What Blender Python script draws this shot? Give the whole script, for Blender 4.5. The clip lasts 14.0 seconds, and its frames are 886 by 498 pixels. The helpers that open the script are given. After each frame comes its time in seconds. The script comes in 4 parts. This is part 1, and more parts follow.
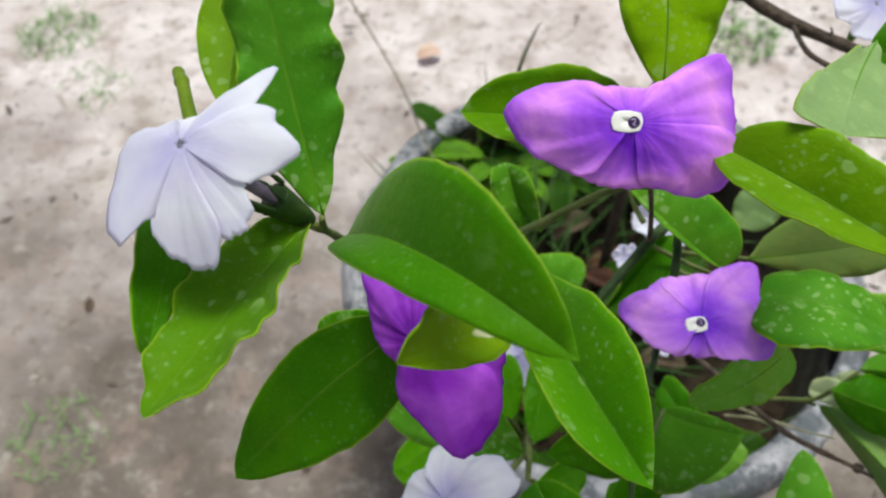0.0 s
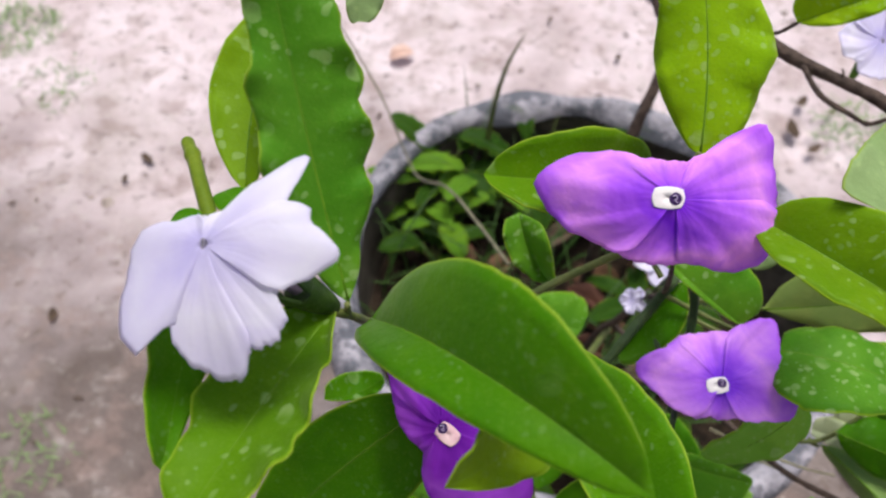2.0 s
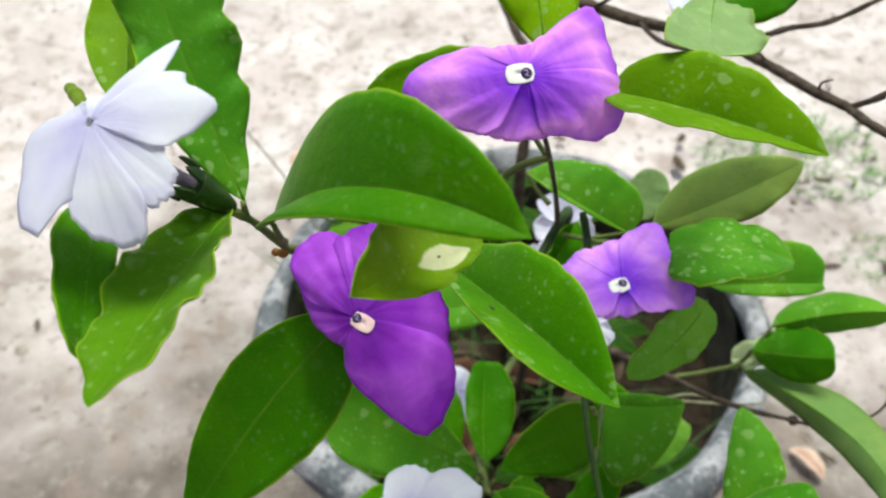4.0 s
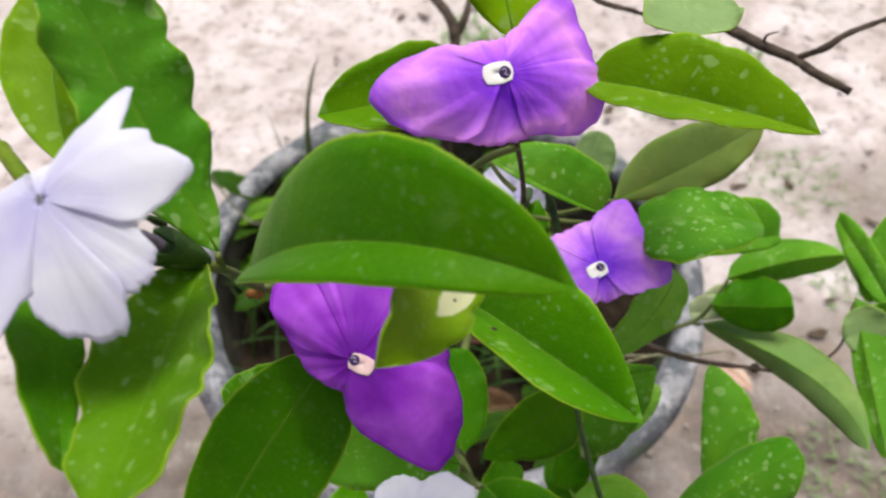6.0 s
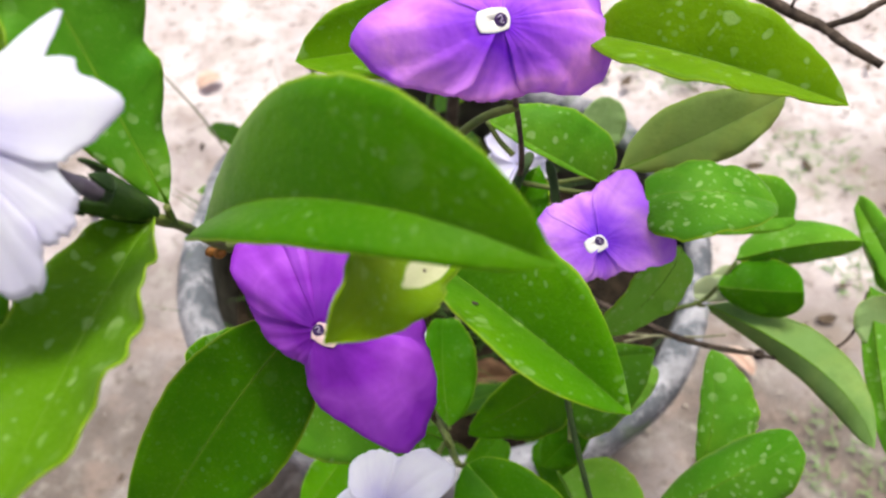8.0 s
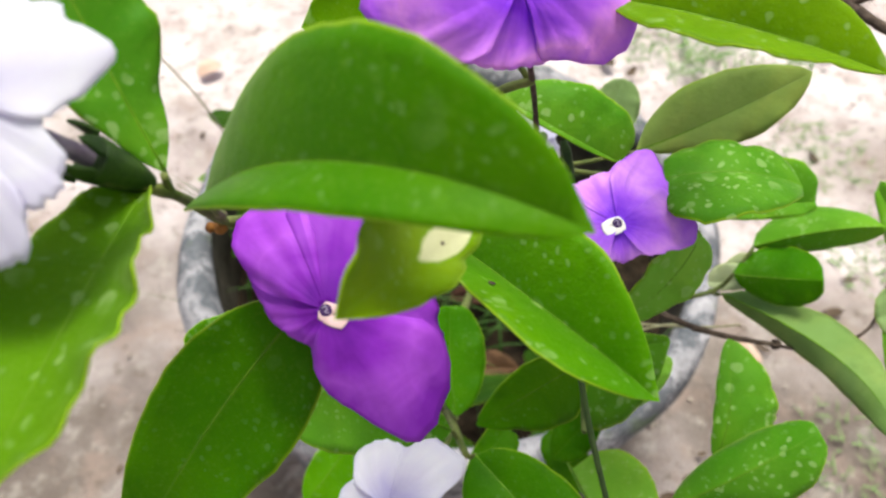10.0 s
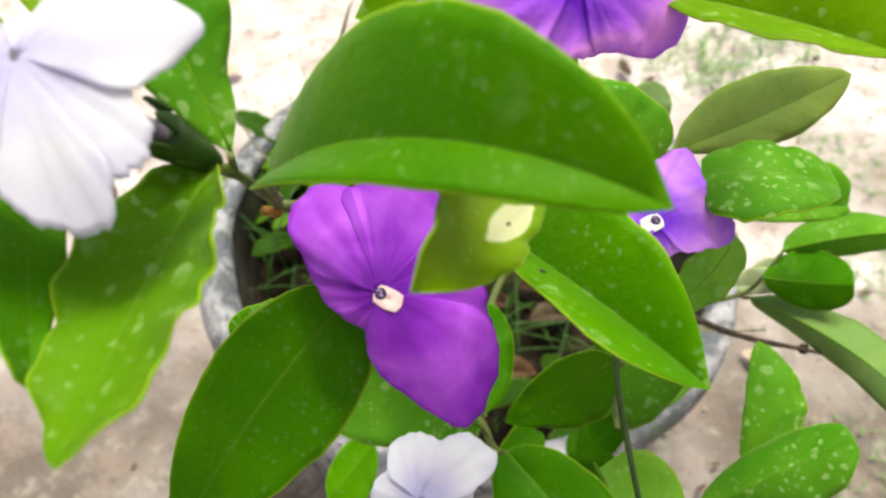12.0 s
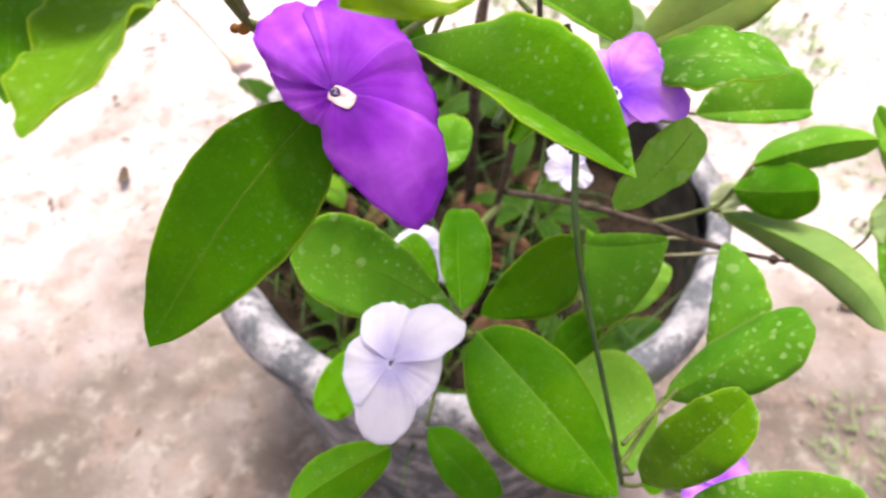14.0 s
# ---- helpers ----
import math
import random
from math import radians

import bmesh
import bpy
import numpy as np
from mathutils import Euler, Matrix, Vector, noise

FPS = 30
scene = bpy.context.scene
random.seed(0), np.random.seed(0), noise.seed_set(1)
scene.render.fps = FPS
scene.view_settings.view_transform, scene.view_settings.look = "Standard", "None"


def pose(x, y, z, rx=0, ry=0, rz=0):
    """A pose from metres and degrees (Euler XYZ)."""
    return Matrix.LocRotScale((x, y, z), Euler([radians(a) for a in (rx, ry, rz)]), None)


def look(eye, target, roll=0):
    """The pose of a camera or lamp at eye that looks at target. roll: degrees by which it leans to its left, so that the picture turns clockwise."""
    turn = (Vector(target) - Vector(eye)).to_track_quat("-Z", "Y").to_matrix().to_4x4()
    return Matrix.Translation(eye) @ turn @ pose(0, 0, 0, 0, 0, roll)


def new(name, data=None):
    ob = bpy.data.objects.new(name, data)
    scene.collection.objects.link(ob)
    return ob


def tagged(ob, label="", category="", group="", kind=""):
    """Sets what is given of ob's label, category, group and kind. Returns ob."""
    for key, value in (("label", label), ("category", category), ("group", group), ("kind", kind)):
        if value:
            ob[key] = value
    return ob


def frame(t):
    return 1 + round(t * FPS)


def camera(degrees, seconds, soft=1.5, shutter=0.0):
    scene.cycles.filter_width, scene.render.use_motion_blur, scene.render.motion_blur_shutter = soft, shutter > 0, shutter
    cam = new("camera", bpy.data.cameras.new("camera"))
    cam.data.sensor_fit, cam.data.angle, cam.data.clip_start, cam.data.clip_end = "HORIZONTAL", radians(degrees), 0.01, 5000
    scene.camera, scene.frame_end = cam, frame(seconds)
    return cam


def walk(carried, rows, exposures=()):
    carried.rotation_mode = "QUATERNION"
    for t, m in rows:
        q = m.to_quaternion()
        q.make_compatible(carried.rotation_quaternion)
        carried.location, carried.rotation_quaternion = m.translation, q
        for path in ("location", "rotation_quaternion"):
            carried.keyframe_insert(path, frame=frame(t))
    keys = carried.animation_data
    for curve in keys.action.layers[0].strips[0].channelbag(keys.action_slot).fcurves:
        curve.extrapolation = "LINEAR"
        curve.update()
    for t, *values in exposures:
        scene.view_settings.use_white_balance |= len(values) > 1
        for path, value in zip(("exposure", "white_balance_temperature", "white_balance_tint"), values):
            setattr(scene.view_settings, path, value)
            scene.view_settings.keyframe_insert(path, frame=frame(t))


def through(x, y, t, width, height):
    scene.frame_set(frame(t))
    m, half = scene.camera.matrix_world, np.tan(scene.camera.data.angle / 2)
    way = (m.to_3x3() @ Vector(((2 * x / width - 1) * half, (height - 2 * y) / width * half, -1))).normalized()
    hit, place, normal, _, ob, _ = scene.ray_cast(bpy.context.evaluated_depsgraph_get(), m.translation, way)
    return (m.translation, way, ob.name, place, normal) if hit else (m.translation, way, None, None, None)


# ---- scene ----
cam = camera(58.7, 14.0, soft=2.2, shutter=0.25)
cam.data.dof.use_dof, cam.data.dof.focus_distance, cam.data.dof.aperture_fstop = True, 0.140, 26.0
PATH = [
    (0, (0.0074, 0.0096, 0.5988), (0.0046, 0.3139, 0.2021), 0.10),
    (0.5, (0.0090, 0.0153, 0.6039), (-0.0067, 0.3046, 0.1964), -2.41),
    (1, (0.0091, 0.0223, 0.5994), (-0.0177, 0.3098, 0.1912), -4.72),
    (1.2, (0.0095, 0.0256, 0.6003), (-0.0079, 0.3151, 0.1930), -3.10),
    (1.5, (0.0075, 0.0269, 0.6061), (0.0014, 0.3251, 0.2048), -0.27),
    (2, (-0.0041, 0.0274, 0.6010), (0.0165, 0.3267, 0.2010), 3.65),
    (2.5, (-0.0125, 0.0304, 0.6041), (0.0198, 0.3300, 0.2051), 2.52),
    (3, (0.0063, 0.0053, 0.5905), (0.0392, 0.3234, 0.2062), 2.11),
    (3.5, (0.0106, -0.0095, 0.5827), (0.0543, 0.3316, 0.2198), 0.57),
    (3.7, (0.0061, -0.0110, 0.5818), (0.0618, 0.3428, 0.2329), -0.35),
    (5.8, (-0.0136, 0.0144, 0.5871), (0.1000, 0.3253, 0.2124), -1.67),
    (6, (-0.0104, 0.0116, 0.5841), (0.1083, 0.3189, 0.2080), -0.39),
    (6.5, (-0.0011, 0.0108, 0.5778), (0.1142, 0.3130, 0.1965), -0.30),
    (7, (0.0006, 0.0145, 0.5790), (0.1119, 0.3107, 0.1918), 0.91),
    (7.5, (-0.0021, 0.0171, 0.5770), (0.1087, 0.3131, 0.1896), 1.09),
    (8, (-0.0030, 0.0172, 0.5749), (0.1040, 0.3112, 0.1848), 1.51),
    (8.2, (-0.0038, 0.0183, 0.5737), (0.1060, 0.3096, 0.1824), 2.06),
    (10.3, (-0.0041, 0.0212, 0.5674), (0.1005, 0.3122, 0.1745), 1.78),
    (10.5, (-0.0038, 0.0224, 0.5675), (0.1002, 0.3131, 0.1742), 1.82),
    (10.8, (-0.0049, 0.0238, 0.5657), (0.0999, 0.3152, 0.1732), 1.73),
    (11, (-0.0060, 0.0234, 0.5651), (0.0988, 0.3160, 0.1735), 1.97),
    (11.5, (-0.0100, 0.0208, 0.5648), (0.0934, 0.3175, 0.1759), 1.57),
    (12, (-0.0113, 0.0191, 0.5664), (0.0908, 0.3160, 0.1772), 2.04),
    (12.5, (-0.0143, 0.0172, 0.5654), (0.0900, 0.3194, 0.1809), 2.39),
    (13, (-0.0157, 0.0144, 0.5630), (0.0856, 0.3134, 0.1753), 2.68),
    (13.3, (-0.0146, 0.0122, 0.5630), (0.0853, 0.3125, 0.1759), 2.38),
    (13.5, (-0.0142, 0.0103, 0.5615), (0.0817, 0.3011, 0.1662), 2.32),
    (13.6, (-0.0136, 0.0062, 0.5584), (0.0796, 0.2933, 0.1598), 2.36),
    (13.7, (-0.0123, 0.0018, 0.5558), (0.0756, 0.2854, 0.1535), 1.83),
    (13.8, (-0.0113, -0.0039, 0.5552), (0.0747, 0.2854, 0.1565), 1.33),
    (14, (-0.0107, -0.0142, 0.5536), (0.0849, 0.2925, 0.1705), 1.24),
]
EXPOSURES = [(0.0, 0.0, 6380, -11), (1.0, 0.04, 6450, -3), (2.0, 0.05, 6350, 6), (3.0, 0.18, 6450, -9), (3.5, 0.28, 6420, -16), (6.0, 0.16, 6600, -4), (6.5, 0.36, 6750, -4),
             (8.0, 0.42, 6600, -3), (10.5, 0.54, 6850, -7), (13.0, 0.69, 7300, -11), (13.4, 0.74, 7250, -8), (14.0, 0.98, 6900, 5)]
walk(cam, [(t, look(eye, target, roll)) for t, eye, target, roll in PATH], EXPOSURES)

# ---- sky, sun ----
world = bpy.data.worlds.new("world")
scene.world = world
world.use_nodes = True
wn = world.node_tree.nodes
sky = wn.new("ShaderNodeTexSky")
sky.sky_type, sky.sun_disc = "NISHITA", False
ELEVATION, AZIMUTH = 78.0, 22.0  # hazy sun beyond the pot, a little to the right
sky.sun_elevation, sky.sun_rotation = radians(ELEVATION), radians(AZIMUTH)
sky.air_density, sky.dust_density, sky.ozone_density = 1.0, 6.0, 0.6
world.node_tree.links.new(sky.outputs["Color"], wn["Background"].inputs["Color"])
wn["Background"].inputs["Strength"].default_value = 0.125
sun_data = bpy.data.lights.new("sun", "SUN")
sun_data.energy, sun_data.angle, sun_data.color = 2.7, radians(20), (1.0, 0.96, 0.90)
sun = new("sun", sun_data)
ez, az = radians(ELEVATION), radians(AZIMUTH)
sun.matrix_world = look((math.sin(az) * math.cos(ez), math.cos(az) * math.cos(ez), math.sin(ez)), (0, 0, 0))


# ---- materials ----
class Mat:
    """A node material with short ways to make nodes."""

    def __init__(self, name, rough=0.6, spec=0.4):
        self.mat = bpy.data.materials.new(name)
        self.mat.use_nodes = True
        self.nodes, self.links = self.mat.node_tree.nodes, self.mat.node_tree.links
        self.bsdf = self.nodes["Principled BSDF"]
        self.out = self.nodes["Material Output"]
        self.bsdf.inputs["Roughness"].default_value = rough
        self.bsdf.inputs["Specular IOR Level"].default_value = spec
        self.coord = self.nodes.new("ShaderNodeTexCoord")

    def put(self, socket, value):
        if hasattr(value, "is_linked"):
            self.links.new(value, socket)
        else:
            socket.default_value = value

    def noise(self, scale, detail=3.0, rough=0.55, where=None, distortion=0.0):
        n = self.nodes.new("ShaderNodeTexNoise")
        n.inputs["Scale"].default_value, n.inputs["Detail"].default_value = scale, detail
        n.inputs["Roughness"].default_value, n.inputs["Distortion"].default_value = rough, distortion
        self.links.new(where or self.coord.outputs["Object"], n.inputs["Vector"])
        return n.outputs["Fac"]

    def cells(self, scale, where=None, feature="F1", randomness=1.0):
        n = self.nodes.new("ShaderNodeTexVoronoi")
        n.feature = feature
        n.inputs["Scale"].default_value, n.inputs["Randomness"].default_value = scale, randomness
        self.links.new(where or self.coord.outputs["Object"], n.inputs["Vector"])
        return n.outputs["Distance"]

    def ramp(self, fac, *stops):
        n = self.nodes.new("ShaderNodeValToRGB")
        while len(n.color_ramp.elements) < len(stops):
            n.color_ramp.elements.new(0.5)
        for e, (at, colour) in zip(n.color_ramp.elements, stops):
            e.position = at
            e.color = (*colour, 1) if isinstance(colour, tuple) else (colour, colour, colour, 1)
        self.links.new(fac, n.inputs["Fac"])
        return n.outputs["Color"]

    def mix(self, fac, a, b, kind="MIX"):
        n = self.nodes.new("ShaderNodeMix")
        n.data_type, n.blend_type = "RGBA", kind
        self.put(n.inputs["Factor"], fac)
        self.put(n.inputs[6], (*a, 1) if isinstance(a, tuple) else a)
        self.put(n.inputs[7], (*b, 1) if isinstance(b, tuple) else b)
        return n.outputs[2]

    def math(self, kind, a, b=0.0, c=0.0):
        n = self.nodes.new("ShaderNodeMath")
        n.operation = kind
        for s, v in zip(n.inputs, (a, b, c)):
            self.put(s, v)
        return n.outputs[0]

    def uv(self):
        n = self.nodes.new("ShaderNodeSeparateXYZ")
        self.links.new(self.coord.outputs["UV"], n.inputs[0])
        return n.outputs[0], n.outputs[1]

    def chance(self):
        return self.nodes.new("ShaderNodeObjectInfo").outputs["Random"]

    def colour(self, c):
        self.put(self.bsdf.inputs["Base Color"], (*c, 1) if isinstance(c, tuple) else c)

    def bump(self, height, distance=0.001, strength=1.0):
        n = self.nodes.new("ShaderNodeBump")
        n.inputs["Distance"].default_value, n.inputs["Strength"].default_value = distance, strength
        self.links.new(height, n.inputs["Height"])
        self.links.new(n.outputs[0], self.bsdf.inputs["Normal"])
        return n.outputs[0]

    def thin(self, share, colour, normal=None):
        """Lets light through, as a leaf or a petal does."""
        t = self.nodes.new("ShaderNodeBsdfTranslucent")
        self.put(t.inputs["Color"], colour)
        if normal:
            self.links.new(normal, t.inputs["Normal"])
        m = self.nodes.new("ShaderNodeMixShader")
        m.inputs[0].default_value = share
        self.links.new(self.bsdf.outputs[0], m.inputs[1])
        self.links.new(t.outputs[0], m.inputs[2])
        self.links.new(m.outputs[0], self.out.inputs["Surface"])


def leaf_material(name, dark, light, spots=0.0, rough=0.46, vein=(0.20, 0.33, 0.04), pale=0.30, glow=(0.29, 0.59, 0.004), scar=None):
    """Glossy leaf: mottled green, paler midrib and rim, faint side veins, dried water marks."""
    m = Mat(name, rough, 0.07)
    m.bsdf.inputs["Sheen Weight"].default_value = 0.10
    m.bsdf.inputs["Sheen Roughness"].default_value = 0.45
    m.bsdf.inputs["Sheen Tint"].default_value = (0.90, 0.95, 0.55, 1)
    u, v = m.uv()
    across = m.math("ABSOLUTE", m.math("MULTIPLY_ADD", v, 2.0, -1.0))
    base = m.mix(m.ramp(m.noise(55, 4), (0.35, 0.0), (0.7, 1.0)), dark, light)
    base = m.mix(m.math("MULTIPLY", m.chance(), 0.4), base, light)
    base = m.mix(m.math("MULTIPLY", m.ramp(m.noise(30, 5, 0.6, distortion=0.5), (0.50, 0.0), (0.68, 1.0)), 0.45), base, tuple(min(1.0, q * k) for q, k in zip(light, (1.6, 1.22, 1.0))))
    base = m.mix(m.math("MULTIPLY", m.ramp(m.noise(85, 4, 0.65), (0.55, 0.0), (0.70, 1.0)), 0.40), base, tuple(q * 0.6 for q in dark))
    rib = m.ramp(across, (0.0, 1.0), (0.025, 0.5), (0.045, 0.0))
    rim = m.ramp(across, (0.955, 0.0), (0.99, 1.0))
    slant = m.math("MULTIPLY_ADD", across, -0.16, u)
    slant = m.math("ADD", slant, m.math("MULTIPLY", m.noise(40, 2), 0.05))
    side = m.math("ABSOLUTE", m.math("SUBTRACT", m.math("FRACT", m.math("MULTIPLY", slant, 8.0)), 0.5))
    side = m.ramp(side, (0.0, 1.0), (0.07, 0.0))
    veins = m.math("MAXIMUM", rib, m.math("MULTIPLY", side, 0.10))
    base = m.mix(m.math("MULTIPLY", veins, pale), base, vein)
    base = m.mix(m.math("MULTIPLY", rim, 0.65), base, (0.36, 0.50, 0.03))
    fine = m.ramp(m.cells(700), (0.0, 1.0), (0.25, 0.0))
    base = m.mix(m.math("MULTIPLY", fine, 0.15), base, (0.03, 0.10, 0.004))
    if spots:
        warp = m.nodes.new("ShaderNodeVectorMath")
        warp.operation = "MULTIPLY_ADD"
        wob = m.nodes.new("ShaderNodeTexNoise")
        wob.inputs["Scale"].default_value = 180
        m.links.new(m.coord.outputs["Object"], wob.inputs["Vector"])
        m.links.new(wob.outputs["Color"], warp.inputs[0])
        warp.inputs[1].default_value = (0.004, 0.004, 0.004)
        m.links.new(m.coord.outputs["Object"], warp.inputs[2])
        where = warp.outputs[0]
        big = m.ramp(m.math("ADD", m.cells(165, where=where), m.math("MULTIPLY", m.math("SUBTRACT", m.noise(120, 2), 0.5), 0.45)), (0.0, 1.0), (0.20, 0.95), (0.25, 0.0))
        small = m.ramp(m.cells(520, where=where), (0.0, 1.0), (0.20, 0.8), (0.30, 0.0))
        mid = m.ramp(m.math("ADD", m.cells(310, where=where), m.math("MULTIPLY", m.math("SUBTRACT", m.noise(150, 2), 0.5), 0.5)), (0.0, 1.0), (0.18, 0.9), (0.25, 0.0))
        patch = m.ramp(m.noise(70, 3), (0.56 - 0.14 * spots, 0.0), (0.64 - 0.12 * spots, 1.0))
        patch2 = m.ramp(m.noise(110, 2), (0.44, 0.0), (0.58, 1.0))
        patch3 = m.ramp(m.noise(48, 3), (0.56 - 0.16 * spots, 0.0), (0.66 - 0.16 * spots, 1.0))
        marks = m.math("MULTIPLY", m.math("MULTIPLY", big, patch), min(0.7, 1.6 * spots))
        marks = m.math("MAXIMUM", marks, m.math("MULTIPLY", m.math("MULTIPLY", mid, patch3), min(0.9, 1.2 * spots)))
        marks = m.math("MAXIMUM", marks, m.math("MULTIPLY", m.math("MULTIPLY", small, patch2), 0.25 + 0.45 * spots))
        base = m.mix(m.math("MULTIPLY", marks, 0.54), base, (0.46, 0.60, 0.26))
        m.put(m.bsdf.inputs["Roughness"], m.math("MULTIPLY_ADD", marks, 0.3, rough))
    grain = m.noise(1400, 4, 0.7)
    base = m.mix(m.math("MULTIPLY", m.ramp(grain, (0.52, 0.0), (0.70, 1.0)), 0.30), base, vein)
    base = m.mix(m.math("MULTIPLY", m.ramp(m.noise(420, 4, 0.7), (0.55, 0.0), (0.72, 1.0)), 0.30), base, dark)
    if scar:
        # one bleached oval: place and half sizes along and across the blade
        (su, sv, ru, rv), wob = scar, m.math("MULTIPLY", m.math("SUBTRACT", m.noise(260, 2), 0.5), 0.45)
        du, dv = m.math("DIVIDE", m.math("SUBTRACT", u, su), ru), m.math("DIVIDE", m.math("SUBTRACT", v, sv), rv)
        far = m.math("ADD", m.math("SQRT", m.math("ADD", m.math("MULTIPLY", du, du), m.math("MULTIPLY", dv, dv))), wob)
        base = m.mix(m.ramp(far, (0.90, 1.0), (1.02, 0.0)), base, m.mix(m.noise(350, 3), (0.60, 0.58, 0.34), (0.75, 0.71, 0.50)))
    m.colour(base)
    height = m.math("ADD", m.math("MULTIPLY", m.noise(180, 4, 0.65), 0.7), m.math("ADD", m.math("MULTIPLY", grain, 0.15), m.math("MULTIPLY", veins, -0.06)))
    nrm = m.bump(height, 0.0008, 0.6)
    m.thin(0.30, m.mix(0.65, base, glow), nrm)
    return m.mat


def petal_material(name, deep, mid, tip, through=0.45, veins=0.06, relief=0.5, vary=0.45):
    """Thin petal: deep at the throat, paler in soft patches towards the edge, fine veins along it."""
    m = Mat(name, 0.6, 0.2)
    u, v = m.uv()
    soft = m.math("MULTIPLY", m.math("SUBTRACT", m.noise(85, 3, distortion=0.6), 0.5), 1.0)
    base = m.ramp(m.math("ADD", u, soft), (0.10, deep), (0.42, mid), (0.72, tip), (0.98, mid))
    base = m.mix(m.math("MULTIPLY", m.ramp(m.chance(), (0.45, 0.0), (0.9, 1.0)), vary), base, deep)
    lines = m.nodes.new("ShaderNodeTexWave")
    lines.wave_type, lines.bands_direction = "BANDS", "Y"
    lines.inputs["Scale"].default_value, lines.inputs["Distortion"].default_value, lines.inputs["Detail"].default_value = 2.2, 9.0, 3.0
    m.links.new(m.coord.outputs["UV"], lines.inputs["Vector"])
    base = m.mix(m.math("MULTIPLY", m.ramp(lines.outputs["Fac"], (0.6, 0.0), (1.0, 1.0)), veins), base, deep)
    m.colour(base)
    nrm = m.bump(m.math("ADD", m.math("MULTIPLY", lines.outputs["Fac"], 0.06), m.noise(170, 3)), 0.0007, relief)
    m.thin(through, base, nrm)
    return m.mat


def plain_material(name, a, b, scale, rough=0.7, spec=0.3, bump=0.0005, detail=4):
    m = Mat(name, rough, spec)
    m.colour(m.mix(m.ramp(m.noise(scale, detail), (0.35, 0.0), (0.65, 1.0)), a, b))
    m.bump(m.noise(scale * 2.5, 4), bump, 0.8)
    return m.mat


GREEN = leaf_material("leaf_green", (0.044, 0.178, 0.001), (0.082, 0.240, 0.001), 0.08)
DEEP = leaf_material("leaf_deep_green", (0.034, 0.148, 0.001), (0.062, 0.200, 0.001), 0.08)
FRESH = leaf_material("leaf_fresh_green", (0.125, 0.255, 0.002), (0.190, 0.335, 0.006), 0.6)
VIVID = leaf_material("leaf_vivid_green", (0.085, 0.270, 0.010), (0.150, 0.370, 0.030), 0.55)
YOUNG = leaf_material("leaf_young_green", (0.150, 0.390, 0.030), (0.240, 0.500, 0.070), 0.75)
MIDDLE = leaf_material("leaf_middle_green", (0.046, 0.180, 0.001), (0.085, 0.245, 0.002), 0.45)
MELLOW = leaf_material("leaf_mellow_green", (0.066, 0.178, 0.002), (0.110, 0.245, 0.004), 0.5)
FLECKED = leaf_material("leaf_flecked", (0.064, 0.184, 0.001), (0.113, 0.253, 0.002), 0.40)
SPOTTED = leaf_material("leaf_spotted", (0.062, 0.218, 0.009), (0.122, 0.315, 0.022), 0.75)
LIGHT = leaf_material("leaf_light", (0.230, 0.430, 0.003), (0.320, 0.540, 0.008), 0.7)
DARK = leaf_material("leaf_dark", (0.040, 0.169, 0.001), (0.072, 0.234, 0.001), 0.08)
SCARRED = leaf_material("leaf_scarred", (0.113, 0.230, 0.001), (0.167, 0.293, 0.004), 0.4, scar=(0.285, 0.625, 0.175, 0.250))
GREYED = leaf_material("leaf_greyed", (0.155, 0.245, 0.050), (0.240, 0.330, 0.090), 0.0, 0.55, (0.20, 0.27, 0.10), 0.6, (0.26, 0.40, 0.08))
DULL = leaf_material("leaf_dull", (0.150, 0.265, 0.065), (0.220, 0.350, 0.110), 0.0, 0.55, (0.22, 0.30, 0.14), 0.6, (0.20, 0.34, 0.07))
PALE_LEAF = leaf_material("leaf_pale", (0.220, 0.330, 0.120), (0.320, 0.440, 0.200), 0.6, 0.6, (0.3, 0.42, 0.2), 0.4, (0.40, 0.58, 0.20))
CREAM_LEAF = leaf_material("leaf_cream", (0.42, 0.48, 0.27), (0.56, 0.61, 0.40), 0.0, 0.6, (0.40, 0.50, 0.25), 0.4, (0.55, 0.68, 0.34))
WEED_SHADED = leaf_material("weed_leaf_shaded", (0.011, 0.045, 0.003), (0.028, 0.082, 0.006), 0.0, 0.5)
WEED_LIGHT = leaf_material("weed_leaf_light", (0.070, 0.180, 0.008), (0.125, 0.265, 0.018), 0.0, 0.5)
PURPLE = petal_material("petal_purple", (0.21, 0.015, 0.78), (0.56, 0.15, 0.98), (0.86, 0.35, 1.0), 0.32, relief=0.8)
VIOLET = petal_material("petal_violet", (0.24, 0.040, 0.84), (0.54, 0.17, 0.97), (0.82, 0.38, 1.0), 0.32, relief=0.8, vary=0.2)
MAGENTA = petal_material("petal_magenta", (0.19, 0.010, 0.46), (0.36, 0.036, 0.70), (0.57, 0.12, 0.89))
WHITE = petal_material("petal_white", (0.60, 0.55, 0.85), (0.77, 0.73, 0.91), (0.84, 0.815, 0.94), 0.42, 0.04, 0.3, 0.25)
EYE = plain_material("eye_white", (0.80, 0.74, 0.78), (0.86, 0.82, 0.84), 400, 0.6, 0.2, 0.0002)
THROAT = plain_material("throat_dark", (0.030, 0.012, 0.075), (0.065, 0.025, 0.13), 600, 0.6, 0.2, 0.0002)
PALE_EYE = plain_material("eye_cream", (0.68, 0.42, 0.50), (0.82, 0.60, 0.62), 400, 0.6, 0.2, 0.0002)
